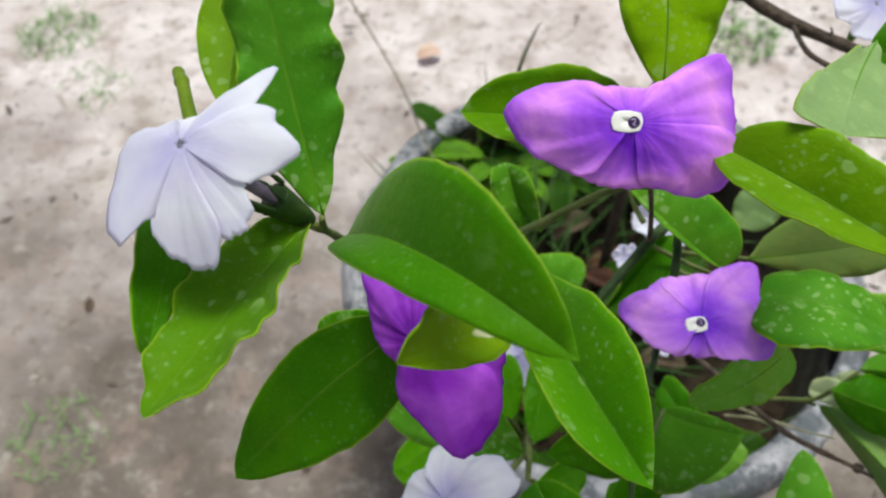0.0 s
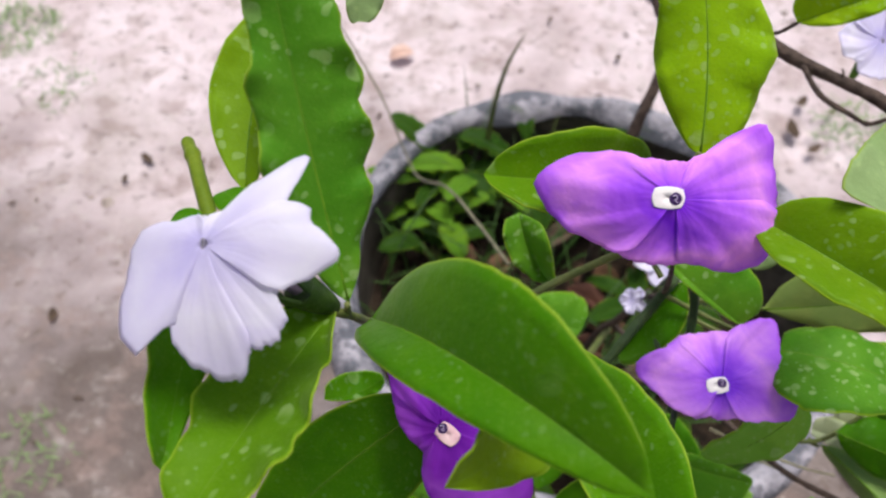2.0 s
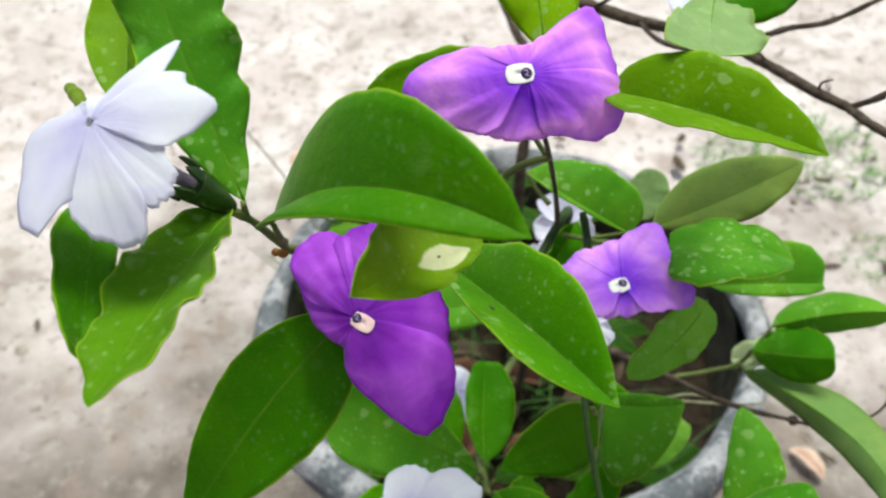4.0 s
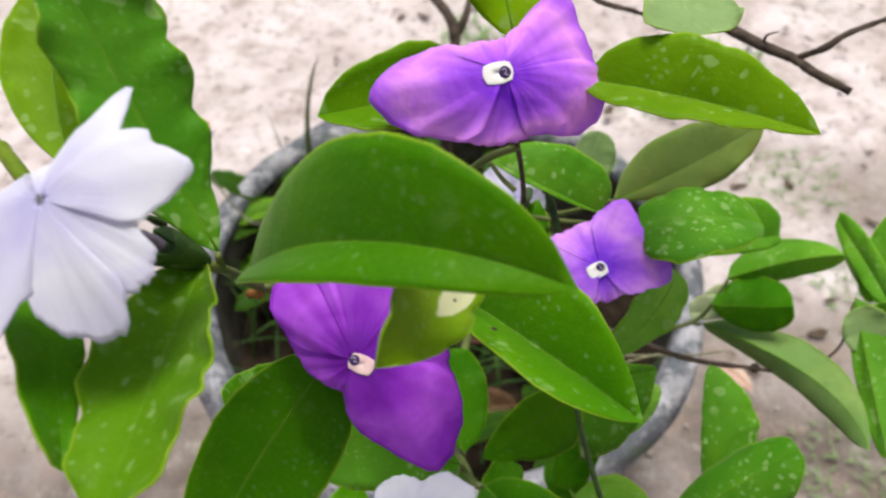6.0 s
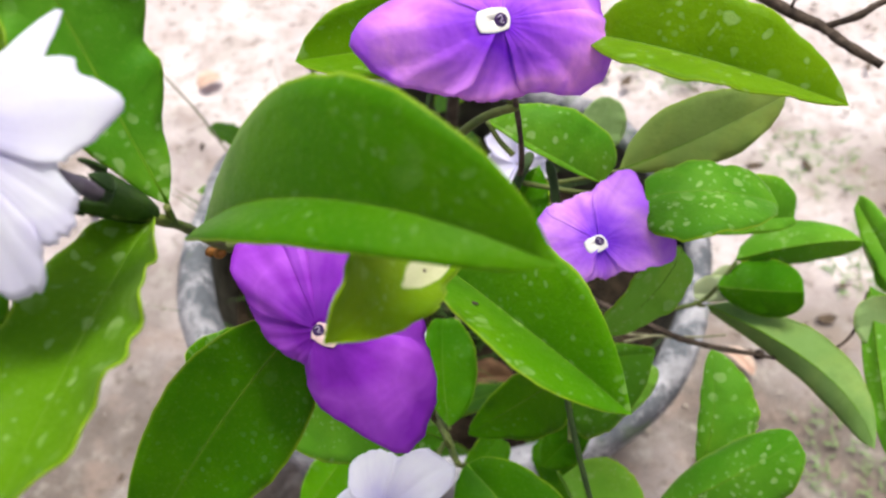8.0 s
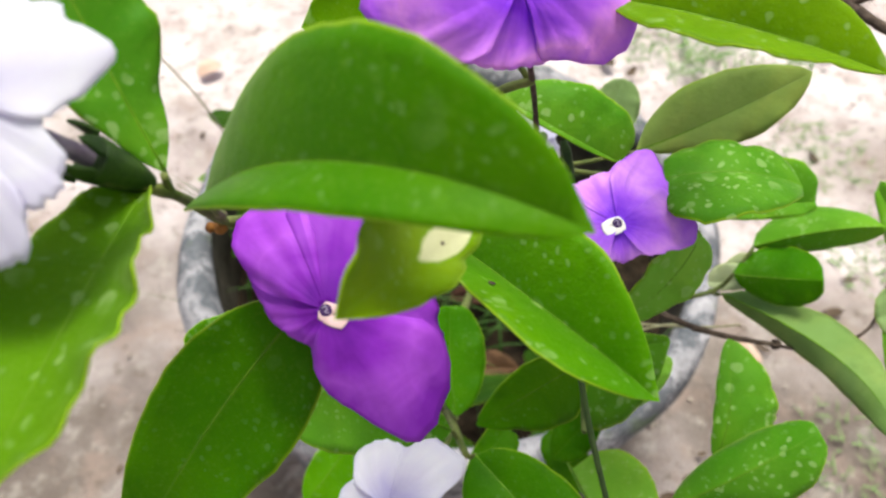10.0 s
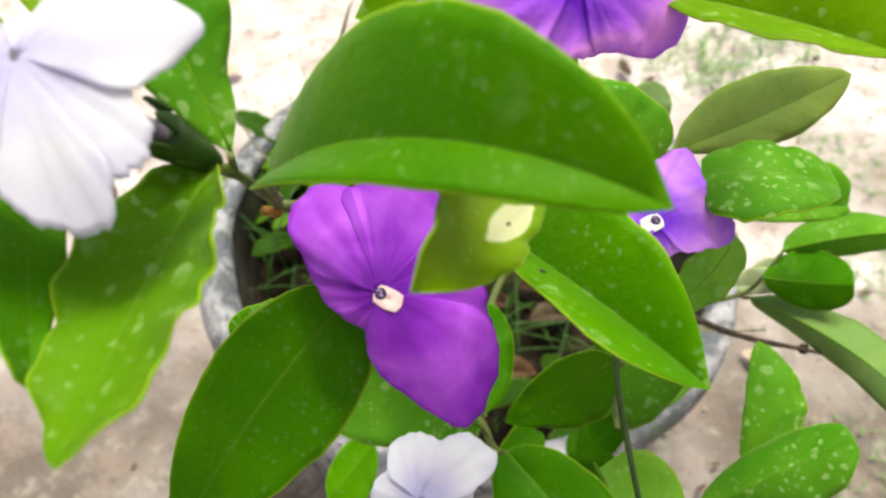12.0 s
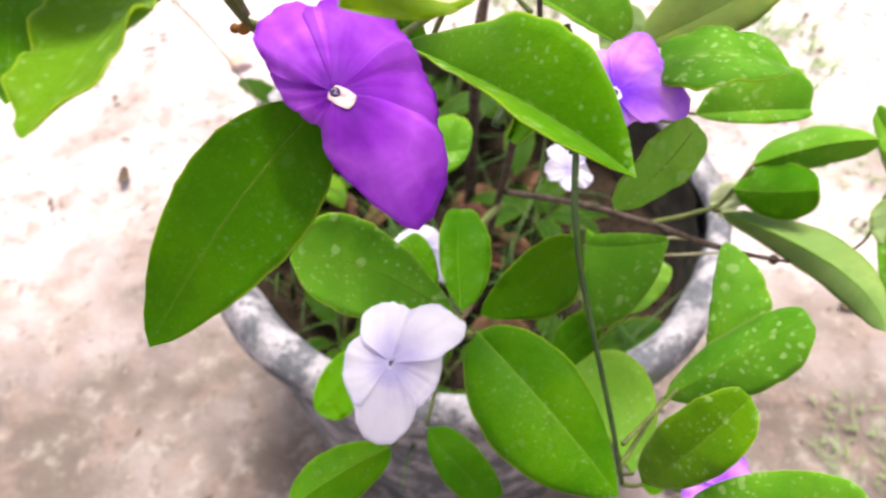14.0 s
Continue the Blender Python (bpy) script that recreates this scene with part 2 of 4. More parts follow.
DARK_CALYX = plain_material("calyx_dark", (0.018, 0.040, 0.010), (0.045, 0.085, 0.015), 200, 0.5)
POD = plain_material("pod_olive", (0.095, 0.150, 0.004), (0.155, 0.210, 0.010), 160, 0.5, 0.2, 0.0004)
RIB = plain_material("leaf_midrib", (0.085, 0.200, 0.006), (0.130, 0.260, 0.012), 300, 0.5, 0.15, 0.0002)
GREY_THROAT = plain_material("throat_grey", (0.12, 0.11, 0.15), (0.28, 0.26, 0.34), 700, 0.7, 0.2, 0.0002)
DARK_STEM = plain_material("stem_dark", (0.020, 0.045, 0.012), (0.045, 0.080, 0.022), 240, 0.6, 0.3, 0.0005)
ANTHER = plain_material("anther_pale", (0.30, 0.24, 0.42), (0.40, 0.33, 0.5), 800, 0.6, 0.2, 0.0002)
CALYX = plain_material("calyx_green", (0.07, 0.17, 0.02), (0.12, 0.24, 0.03), 200, 0.5)
TUBE = plain_material("tube_dull", (0.16, 0.12, 0.19), (0.30, 0.26, 0.32), 200, 0.6)
STEM = plain_material("stem_green", (0.075, 0.105, 0.025), (0.14, 0.16, 0.045), 240, 0.6, 0.3, 0.0006)
BARK = plain_material("bark_brown", (0.036, 0.024, 0.020), (0.100, 0.070, 0.058), 260, 0.8, 0.25, 0.0012)
PALE_TWIG = plain_material("twig_pale", (0.22, 0.20, 0.12), (0.38, 0.36, 0.24), 260, 0.7, 0.25, 0.0006)
DRY_STALK = plain_material("stalk_dry", (0.12, 0.11, 0.075), (0.20, 0.19, 0.13), 260, 0.7, 0.25, 0.0005)
BUD = plain_material("bud_orange", (0.16, 0.06, 0.012), (0.32, 0.13, 0.025), 300, 0.6)
DRY = plain_material("dry_leaf", (0.070, 0.038, 0.020), (0.16, 0.085, 0.05), 120, 0.8, 0.2, 0.0010)
GRASS = plain_material("grass_blade", (0.022, 0.056, 0.009), (0.048, 0.098, 0.018), 90, 0.55)


def concrete_material():
    m = Mat("pot_concrete", 0.85, 0.25)
    base = m.mix(m.ramp(m.noise(70, 6), (0.35, 0.0), (0.65, 1.0)), (0.22, 0.21, 0.245), (0.42, 0.395, 0.455))
    base = m.mix(m.ramp(m.noise(42, 6, 0.75), (0.46, 0.0), (0.54, 0.88)), base, (0.090, 0.096, 0.120))
    base = m.mix(m.ramp(m.noise(420, 3), (0.60, 0.0), (0.70, 0.7)), base, (0.06, 0.06, 0.065))
    base = m.mix(m.ramp(m.noise(30, 3, distortion=1.0), (0.60, 0.0), (0.72, 0.5)), base, (0.10, 0.15, 0.06))
    m.colour(base)
    m.bump(m.math("ADD", m.noise(140, 6), m.math("MULTIPLY", m.noise(600, 3), 0.4)), 0.003, 0.9)
    return m.mat


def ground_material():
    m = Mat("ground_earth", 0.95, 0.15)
    # brown earth by the pot's near side, darkened as painted shade, to pinkish sand
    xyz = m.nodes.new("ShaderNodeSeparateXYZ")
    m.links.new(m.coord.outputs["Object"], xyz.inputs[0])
    shade_fade = m.math("ADD", m.math("MULTIPLY_ADD", m.math("MAXIMUM", m.math("SUBTRACT", xyz.outputs[0], 0.10), 0.0), 0.4, xyz.outputs[1]), m.math("MULTIPLY", m.math("SUBTRACT", m.noise(4.5, 5), 0.5), 1.3))
    shade_fade = m.ramp(shade_fade, (0.24, 0.0), (0.76, 1.0))
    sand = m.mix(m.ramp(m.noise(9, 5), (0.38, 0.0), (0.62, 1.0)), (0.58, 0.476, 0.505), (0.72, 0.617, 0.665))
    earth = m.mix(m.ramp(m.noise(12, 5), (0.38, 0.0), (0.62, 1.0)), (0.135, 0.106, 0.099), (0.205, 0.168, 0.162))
    base = m.mix(shade_fade, earth, sand)
    base = m.mix(m.ramp(m.noise(26, 6, 0.65), (0.50, 0.0), (0.64, 0.60)), base, (0.30, 0.222, 0.205))
    base = m.mix(m.ramp(m.noise(5.5, 4, distortion=0.6), (0.50, 0.0), (0.66, 0.28)), base, (0.23, 0.195, 0.15))
    base = m.mix(m.ramp(m.noise(48, 4, 0.7), (0.54, 0.0), (0.72, 0.45)), base, (0.52, 0.475, 0.46))
    base = m.mix(m.ramp(m.noise(75, 3, 0.7), (0.57, 0.0), (0.67, 0.60)), base, (0.15, 0.115, 0.10))
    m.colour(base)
    m.bump(m.math("ADD", m.noise(60, 6, 0.7), m.math("MULTIPLY", m.noise(300, 4), 0.4)), 0.006, 0.9)
    return m.mat


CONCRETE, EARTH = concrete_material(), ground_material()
INNER_CONCRETE = plain_material("inner_concrete", (0.035, 0.030, 0.024), (0.085, 0.072, 0.058), 45, 0.9, 0.2, 0.003)
SOIL = plain_material("pot_soil", (0.012, 0.009, 0.007), (0.040, 0.027, 0.019), 90, 0.95, 0.1, 0.006)
PEBBLE = plain_material("pebble", (0.22, 0.17, 0.15), (0.48, 0.42, 0.39), 60, 0.85, 0.2, 0.002)


# ---- builders ----
def mesh_object(name, verts, faces, material, parent=None, label="", uvs=None, smooth=True):
    me = bpy.data.meshes.new(name)
    me.from_pydata([tuple(map(float, v)) for v in verts], [], faces)
    me.validate()
    if uvs is not None:
        layer = me.uv_layers.new(name="UVMap")
        for loop in me.loops:
            layer.data[loop.index].uv = uvs[loop.vertex_index]
    me.materials.append(material)
    me.polygons.foreach_set("use_smooth", [smooth] * len(me.polygons))
    ob = new(name, me)
    if parent:
        ob.parent = parent
        base = parent
        while base:
            if base.type == "EMPTY":
                if base is parent:
                    ob.matrix_parent_inverse = Matrix.Translation(-base.location)
            base = base.parent
    if label:
        ob["label"] = label
    return ob


def thing(name, at, label, category, group="", kind=""):
    return tagged(place(new(name), at), label, category, group, kind)


def place(ob, at):
    ob.location = at
    return ob


def unit(v):
    return v / max(np.linalg.norm(v), 1e-12)


def shell(P, thick):
    """Closes a grid of points into a thin sheet: vertices (upper, then lower) and faces."""
    nu, n = P.shape[0] - 1, P.shape[1]
    N = np.cross(np.gradient(P, axis=0), np.gradient(P, axis=1))
    N /= np.maximum(np.linalg.norm(N, axis=2, keepdims=True), 1e-12)
    verts = np.concatenate([(P + N * thick / 2).reshape(-1, 3), (P - N * thick / 2).reshape(-1, 3)])
    q = (nu + 1) * n
    faces = []
    for i in range(nu):
        for j in range(n - 1):
            c = i * n + j
            faces.append((c, c + n, c + n + 1, c + 1))
            faces.append((q + c, q + c + 1, q + c + n + 1, q + c + n))
    rim = [i * n for i in range(nu + 1)] + [nu * n + j for j in range(1, n)] + [i * n + n - 1 for i in range(nu - 1, -1, -1)] + [j for j in range(n - 2, 0, -1)]
    for x, y in zip(rim, rim[1:] + rim[:1]):
        faces.append((x, q + x, q + y, y))
    return verts, faces


def rim_at(rim, ang):
    """Radius and drop of a flower's edge at an angle in degrees, between the corners given in rim."""
    a = [p[0] for p in rim]
    a = [a[-1] - 360] + a + [a[0] + 360]
    ang %= 360
    return [float(np.interp(ang, a, [rim[-1][k]] + [p[k] for p in rim] + [rim[0][k]])) for k in (1, 2)]


def corolla(c, n, x, rim, seams, material, parent, ripple=0.8, ragged=0.02, groove=0.07, overlap=7, layer=0.5, fine=1.0, seed=0):
    """Five petals round c (mm). rim: corners of the edge as (degrees from x, radius, drop as a share of it); seams: (degrees, lift) where each petal begins."""
    rng = np.random.default_rng(seed)
    c, n = np.array(c, float), unit(np.array(n, float))
    x = unit(np.array(x, float) - n * np.dot(x, n))
    y = np.cross(n, x)
    ph = rng.uniform(0, 6.28, 8)
    most = max(p[1] for p in rim)
    for i, (start, lift) in enumerate(seams):
        end = seams[(i + 1) % len(seams)][0]
        end += 360 if end <= start else 0
        P, uv = [], []
        for r in range(17):
            row = []
            for j in range(25):
                t = j / 24
                deg = start - overlap + (end - start + 2 * overlap) * t
                out, f = (sum(w * rim_at(rim, deg + o)[k] for o, w in ((-2.5, 0.25), (0, 0.5), (2.5, 0.25))) for k in (0, 1))
                ang, side = radians(deg), abs(2 * t - 1)
                if side > 0.86:
                    out *= 1 - 1.2 * (side - 0.86)
                out *= 1 + ragged * (math.sin(ang * 31 + ph[0]) * 0.5 + math.sin(ang * 67 + ph[1]) * 0.35 + 0.2 * math.sin(ang * 143 + ph[6]))
                rho = 0.04 + 0.96 * r / 16
                soft = min(1.0, max(0.0, (rho - 0.10) / 0.25))
                z = -f * out * rho ** 2.0 + groove * most * rho * (side - 0.4) * soft
                z += ripple * rho ** 2 * (math.sin(5 * ang + ph[2]) + 0.6 * fine * math.sin(11 * ang + ph[3] + rho * 2) + 0.35 * fine * math.sin(23 * ang + ph[4] + rho * 5) + 0.4 * math.sin(rho * 9 + ph[5] + 2 * ang))
                z += (lift + layer * (t - 0.5)) * soft
                row.append((c + out * rho * (math.cos(ang) * x + math.sin(ang) * y) + n * z) / 1000)
                uv.append((rho * (0.6 + 0.4 * out / most), t))
            P.append(row)
        v, f = shell(np.array(P), 0.00022)
        mesh_object("petal", v, f, material, parent, "", uv + uv)


def blade(name, B, M, T, L, R, parent, material, label="", twist=((0, 0, 0), (0, 0, 0)), a=0.5, b=0.5, curl=0.12, wave=0.0, waves=4.0,
          ragged=0.0, thick=0.0003, nu=22, nv=5, seed=0, scallop=(0.0, 4.0)):
    """A leaf or petal in mm: midrib from B over M to T; L and R reach from the midrib to the edges at the widest place."""
    rng = np.random.default_rng(seed)
    B, M, T, L, R, Lt, Rt = (np.array(p, float) / 1000 for p in (B, M, T, L, R, *twist))
    C = 2 * M - (B + T) / 2
    u = np.linspace(0, 1, nu + 1)
    m = np.outer((1 - u) ** 2, B) + np.outer(2 * u * (1 - u), C) + np.outer(u * u, T)
    k = a / (a + b)
    w = u ** a * (1 - u) ** b / (k ** a * (1 - k) ** b)
    face = unit(np.cross(T - B, L - R))
    ph = rng.uniform(0, 6.28, 4)
    rows, uv = [], []
    for i in range(nu + 1):
        row = []
        for j in range(-nv, nv + 1):
            s = abs(j) / nv
            side, tw = (L, Lt) if j < 0 else (R, Rt)
            reach = side + (u[i] - 0.5) * tw
            size = np.linalg.norm(reach)
            edge = 1.0
            if ragged:
                edge += ragged * s * (np.sin(u[i] * 23 + ph[0] + (j < 0) * 2) * 0.5 + rng.normal() * 0.5) * min(1, 4 * u[i])
            edge += scallop[0] * s * s * np.sin(6.283 * scallop[1] * u[i] + ph[0] + (j < 0) * 2.4) * min(1, 5 * (1 - u[i]))
            p = m[i] + w[i] * s * edge * reach
            p = p + face * size * w[i] * curl * 4 * s * (1 - s) * 0.5
            ripple = np.sin(waves * 6.283 * u[i] + ph[1 + (j < 0)]) + 0.5 * np.sin(waves * 2.3 * 6.283 * u[i] + ph[3])
            p = p + face * wave / 1000 * s * s * ripple * min(1, 5 * (1 - u[i])) * min(1, 5 * u[i])
            row.append(p)
            uv.append((u[i], 0.5 + 0.5 * j / nv))
        rows.append(row)
    verts, faces = shell(np.array(rows), thick)
    ob = mesh_object(name, verts, faces, material, parent, label, uv + uv)
    # the fold along the midrib stays crisp
    n = 2 * nv + 1
    q = (nu + 1) * n
    fold = {frozenset((o + i * n + nv, o + (i + 1) * n + nv)) for o in (0, q) for i in range(nu)}
    for e in ob.data.edges:
        if frozenset(e.vertices) in fold:
            e.use_edge_sharp = True
    return ob


def spline(points, steps=8):
    P = np.array(points, float)
    if len(P) < 3:
        return np.array([P[0] + (P[-1] - P[0]) * k / steps for k in range(steps + 1)])
    P = np.vstack([2 * P[0] - P[1], P, 2 * P[-1] - P[-2]])
    out = []
    for i in range(1, len(P) - 2):
        for k in range(steps):
            t = k / steps
            out.append(0.5 * (2 * P[i] + (P[i + 1] - P[i - 1]) * t + (2 * P[i - 1] - 5 * P[i] + 4 * P[i + 1] - P[i + 2]) * t * t
                              + (3 * P[i] - P[i - 1] - 3 * P[i + 1] + P[i + 2]) * t ** 3))
    return np.array(out + [P[-2]])


def tube_data(points, r0, r1, sides=8, knots=0.0, seed=0, steps=8, bulge=()):
    """Vertices and faces of a tapered, slightly uneven round stem through points in mm."""
    rng = np.random.default_rng(seed)
    P = spline(points, steps) / 1000
    n = len(P)
    verts, faces = [], []
    ref = np.array((0.3, 0.5, 0.81))
    for i in range(n):
        d = unit(P[min(i + 1, n - 1)] - P[max(i - 1, 0)])
        x = unit(np.cross(d, ref))
        y = np.cross(d, x)
        r = (r0 + (r1 - r0) * i / (n - 1)) / 1000 * (1 + knots * rng.normal())
        for at, much in bulge:
            r *= 1 + much * math.exp(-((i / (n - 1) - at) / 0.04) ** 2)
        for k in range(sides):
            ang = 2 * math.pi * k / sides
            verts.append(P[i] + r * (math.cos(ang) * x + math.sin(ang) * y))
    for i in range(n - 1):
        for k in range(sides):
            a, b = i * sides + k, i * sides + (k + 1) % sides
            faces.append((a, b, b + sides, a + sides))
    faces.append(tuple(range(sides - 1, -1, -1)))
    faces.append(tuple(range((n - 1) * sides, n * sides)))
    return verts, faces


def tube(name, points, r0, r1, material, parent, label="", **how):
    verts, faces = tube_data(points, r0, r1, **how)
    return mesh_object(name, verts, faces, material, parent, label)


def lump(name, at, size, material, parent, label="", seed=0, rough=0.12, axis=None):
    """A small uneven rounded body, in mm."""
    bm = bmesh.new()
    bmesh.ops.create_icosphere(bm, subdivisions=3, radius=1.0)
    turn = Vector(axis).to_track_quat("Z", "Y").to_matrix() if axis is not None else Matrix.Identity(3)
    for v in bm.verts:
        k = 1 + rough * noise.noise(v.co * 1.7 + Vector((seed, 0, 0)))
        v.co = turn @ Vector((v.co.x * size[0] * k, v.co.y * size[1] * k, v.co.z * size[2] * k)) / 1000 + Vector(at) / 1000
    verts, faces = [tuple(v.co) for v in bm.verts], [tuple(x.index for x in f.verts) for f in bm.faces]
    bm.free()
    return mesh_object(name, verts, faces, material, parent, label)


def disc(name, at, n, x, r, material, parent, label="", square=0.0, hole=0.0, lift=0.0, sides=32, stretch=1.0, boxy=0.0, drop=0.0):
    """A thin rounded-square plate with an optional hole, normal n, one corner towards x, in mm."""
    at, n = np.array(at, float) / 1000, unit(np.array(n, float))
    x = unit(np.array(x, float) - n * np.dot(x, n))
    y = np.cross(n, x)
    verts, faces = [], []
    rings = [(hole, lift), (hole + (1 - hole) * 0.55, lift * 0.7), (0.90, 0.0), (1.0, -drop), (0.99, -0.06 - drop), (max(hole, 0.05), -0.06 - drop)]
    for rr, z in rings:
        for k in range(sides):
            ang = 2 * math.pi * k / sides
            rad = r * rr * (1 + square * rr * math.cos(4 * ang)) / 1000
            if boxy:
                rad *= 1 + boxy * (1 / max(abs(math.cos(ang)), abs(math.sin(ang))) - 1)  # an oblong with soft corners
            verts.append(at + rad * (stretch * math.cos(ang) * x + math.sin(ang) * y) + n * z / 1000)
    for i in range(len(rings) - 1):
        for k in range(sides):
            a, b = i * sides + k, i * sides + (k + 1) % sides
            faces.append((a, a + sides, b + sides, b))
    last = (len(rings) - 1) * sides
    for k in range(sides):
        a, b = last + k, last + (k + 1) % sides
        faces.append((a, k, (k + 1) % sides, b))
    return mesh_object(name, verts, faces, material, parent, label)


# ---- the shrub: stems, leaves, flowers ----
shrub = thing("flowering_shrub", (0.098, 0.265, 0.155), "leafy shrub with purple and white flowers in a concrete pot", "shrub")


def leaf(B, M, T, L, R, material, label="", rib=True, **how):
    """One leaf of the shrub, with a raised midrib where it is long enough to show."""
    ob = blade("leaf", B, M, T, L, R, shrub, material, label, **how)
    B, M, T = (np.array(p, float) for p in (B, M, T))
    if rib and np.linalg.norm(T - B) > 24:
        C = 2 * M - (B + T) / 2
        tube("midrib", [(1 - u) ** 2 * B + 2 * u * (1 - u) * C + u * u * T for u in (0, 0.2, 0.4, 0.6, 0.8, 0.97)], 0.30, 0.12, RIB, ob, sides=6, steps=3)
    return ob


def flower(centre, material, label, rim, seams, eye=3.0, turn=(1, 0, 0), normal=None, root=None, shift=(0, 0, 0), calyx=CALYX, pale=None, throat=0.7, long=1.3, up=0.16, fat=1.0, cover=0.55, **how):
    """A flower: petals around a pale squarish eye with a dark throat, its tube and calyx behind, in mm."""
    c = np.array(centre, float)
    n = unit(np.array(normal, float))
    shift = np.array(shift, float) - n * np.dot(shift, n)
    root = np.array(root, float) if root is not None else c - n * 18 + np.array((0, 0, -4.0))
    end = c * cover + root * (1 - cover) - n * 2.5
    body = tube("flower", [c - n * 0.9, c - n * 4, end, root * 0.7 + end * 0.3], 0.9, 1.3, TUBE, shrub, label, sides=10)
    tube("calyx", [root * 0.05 + end * 0.95, root * 0.5 + end * 0.5, root * 0.8 + end * 0.2, root], 1.9 * fat, 0.8 * fat, calyx, body, "green calyx behind the petals", sides=10)
    if fat > 1.2:
        # pointed teeth at the mouth of the calyx
        d = unit(end - root)
        sx = unit(np.cross(d, (0.2, 0.4, 0.9)))
        sy = np.cross(d, sx)
        for k in range(5):
            o = math.cos(1.257 * k) * sx + math.sin(1.257 * k) * sy
            w = np.cross(d, o)
            at = end + o * 1.75 * fat
            blade("calyx_tooth", at - d * 0.6, at + d * 1.5 + o * 0.35, at + d * 3.6 + o * 0.2, w * 1.1, -w * 1.1, body, calyx, a=0.2, b=0.8, nu=8, nv=2, thick=0.0005)
    corolla(c, n, (1, 0, 0), rim, seams, material, body, seed=int(abs(c[0]) * 7), **how)
    if eye:
        disc("eye", c + n * up + shift, n, turn, eye, pale or EYE, body, "pale eye round the throat", hole=0.02, sides=48, stretch=long, boxy=0.42, drop=0.07)
        disc("throat", c + n * (up + 0.045), n, turn, eye * 0.56, THROAT, body, "dark purple throat", hole=0.02, lift=0.03, square=0.02)
        tube("stamen", [c + n * (up + 0.15) + eye * (q * np.array((1, 0, 0)) + w * np.cross(n, (1, 0, 0))) for q, w in ((-0.28, 0.22), (0.05, 0.32), (0.1, 0.02), (-0.12, -0.15), (0.22, -0.30))], eye * 0.075, eye * 0.06, ANTHER, body, sides=5, steps=4)
    elif throat:
        disc("throat", c + n * 0.24, n, turn, throat, GREY_THROAT, body, "greyish throat", hole=0.02, lift=-0.03, stretch=0.5, drop=0.08)
    return body


# leaves: base, middle and tip of the midrib, reach to both edges (mm)
leaf((-10.5, 96.7, 488.8), (4.2, 75.3, 511.8), (23.7, 57.4, 514.2), (3.2, 7.2, 10.9), (-7.5, -2.2, -2.2), DEEP, "large glossy green leaf folded along its midrib", a=0.5, b=0.57, seed=0, twist=((-5.8, -1, 2.4), (0.1, 1, -0.1)), curl=0.1, ragged=0.018)
leaf((19.5, 116.8, 457.8), (31.9, 79.2, 470), (42, 58.1, 470.2), (4.6, 8.3, 10.7), (-9.8, -2.3, 7), MIDDLE, a=1, b=0.71, seed=1, twist=((-4, 7.3, 1.6), (-2.3, -0.4, -1.7)), wave=0.55, waves=2.5, ragged=0.018)
leaf((24.3, 82.8, 490.3), (9.4, 68.9, 500.6), (0.4, 62.7, 503.5), (-1.9, 3, 7.5), (6.9, 0.6, -4.8), SCARRED, "leaf with a cream bleached patch", a=0.68, b=0.57, seed=2, twist=((7.2, -3, -0.7), (5.2, -0.3, -1)), wave=0.55, waves=2.5, ragged=0.018, rib=False)
leaf((-13.8, 95.5, 495.6), (-20.5, 113.9, 519.5), (-26.2, 131.4, 547.6), (-6.6, -1.2, 5), (9.4, 2.3, 0.1), SPOTTED, "tall wavy-edged green leaf with pale flecks", a=0.71, b=0.85, seed=3, twist=((7.6, 1.2, -1.5), (6.3, -7.1, -9.9)), wave=1.3, waves=4.5, scallop=(0.09, 5.5), nu=36, nv=8, ragged=0.018)
leaf((-25.1, 139.6, 522.1), (-29.4, 124.5, 513.2), (-30, 108.6, 506.9), (-7, 0.9, 1.5), (2.3, -3.7, -4), FRESH, a=0.64, b=0.64, seed=4, twist=((1.2, 3.5, 2.5), (0.1, -0, -0)), wave=0.55, waves=2.5, ragged=0.018)
leaf((-15.8, 95.3, 495.1), (-24.6, 78, 496.8), (-34.8, 57.2, 497.2), (-9.9, 0.2, 0.9), (6.3, -8.9, 7.8), MELLOW, a=0.56, b=0.79, seed=5, twist=((1.9, -3.5, -2.8), (8.8, 3.5, 1.2)), wave=1.0, waves=3.0, scallop=(0.06, 4.0), nu=36, nv=8, ragged=0.018)
leaf((-39, 105.7, 493), (-37.3, 90.2, 497.7), (-38.7, 69.3, 492.9), (-3.8, -7.2, 4.4), (3.3, -3.1, -2.4), GREEN, a=0.49, b=0.64, seed=6, twist=((2.2, 0.4, -0.7), (-0.8, 0, 1)), wave=0.55, waves=2.5, ragged=0.018)
leaf((0.1, 92.2, 466), (-18.6, 83.1, 453.8), (-37.3, 72.5, 435.7), (-7.8, 5, 4.6), (7.5, -9.2, -3.9), DARK, "dark green pointed leaf", a=0.57, b=0.73, seed=7, twist=((1.9, -1.1, -1.4), (3.2, 3.6, 5.1)), wave=0.5, waves=4, ragged=0.018)
leaf((48, 125.1, 499.1), (47.2, 140, 516.4), (42.9, 154.7, 531.2), (-7.9, 1.2, -4.4), (11.3, -4.1, -2.6), LIGHT, a=0.63, b=0.51, seed=8, twist=((-0.4, -0.2, -0.4), (-1.7, -2.9, -4.9)), wave=1.1, waves=3, ragged=0.018, scallop=(0.10, 1.6))
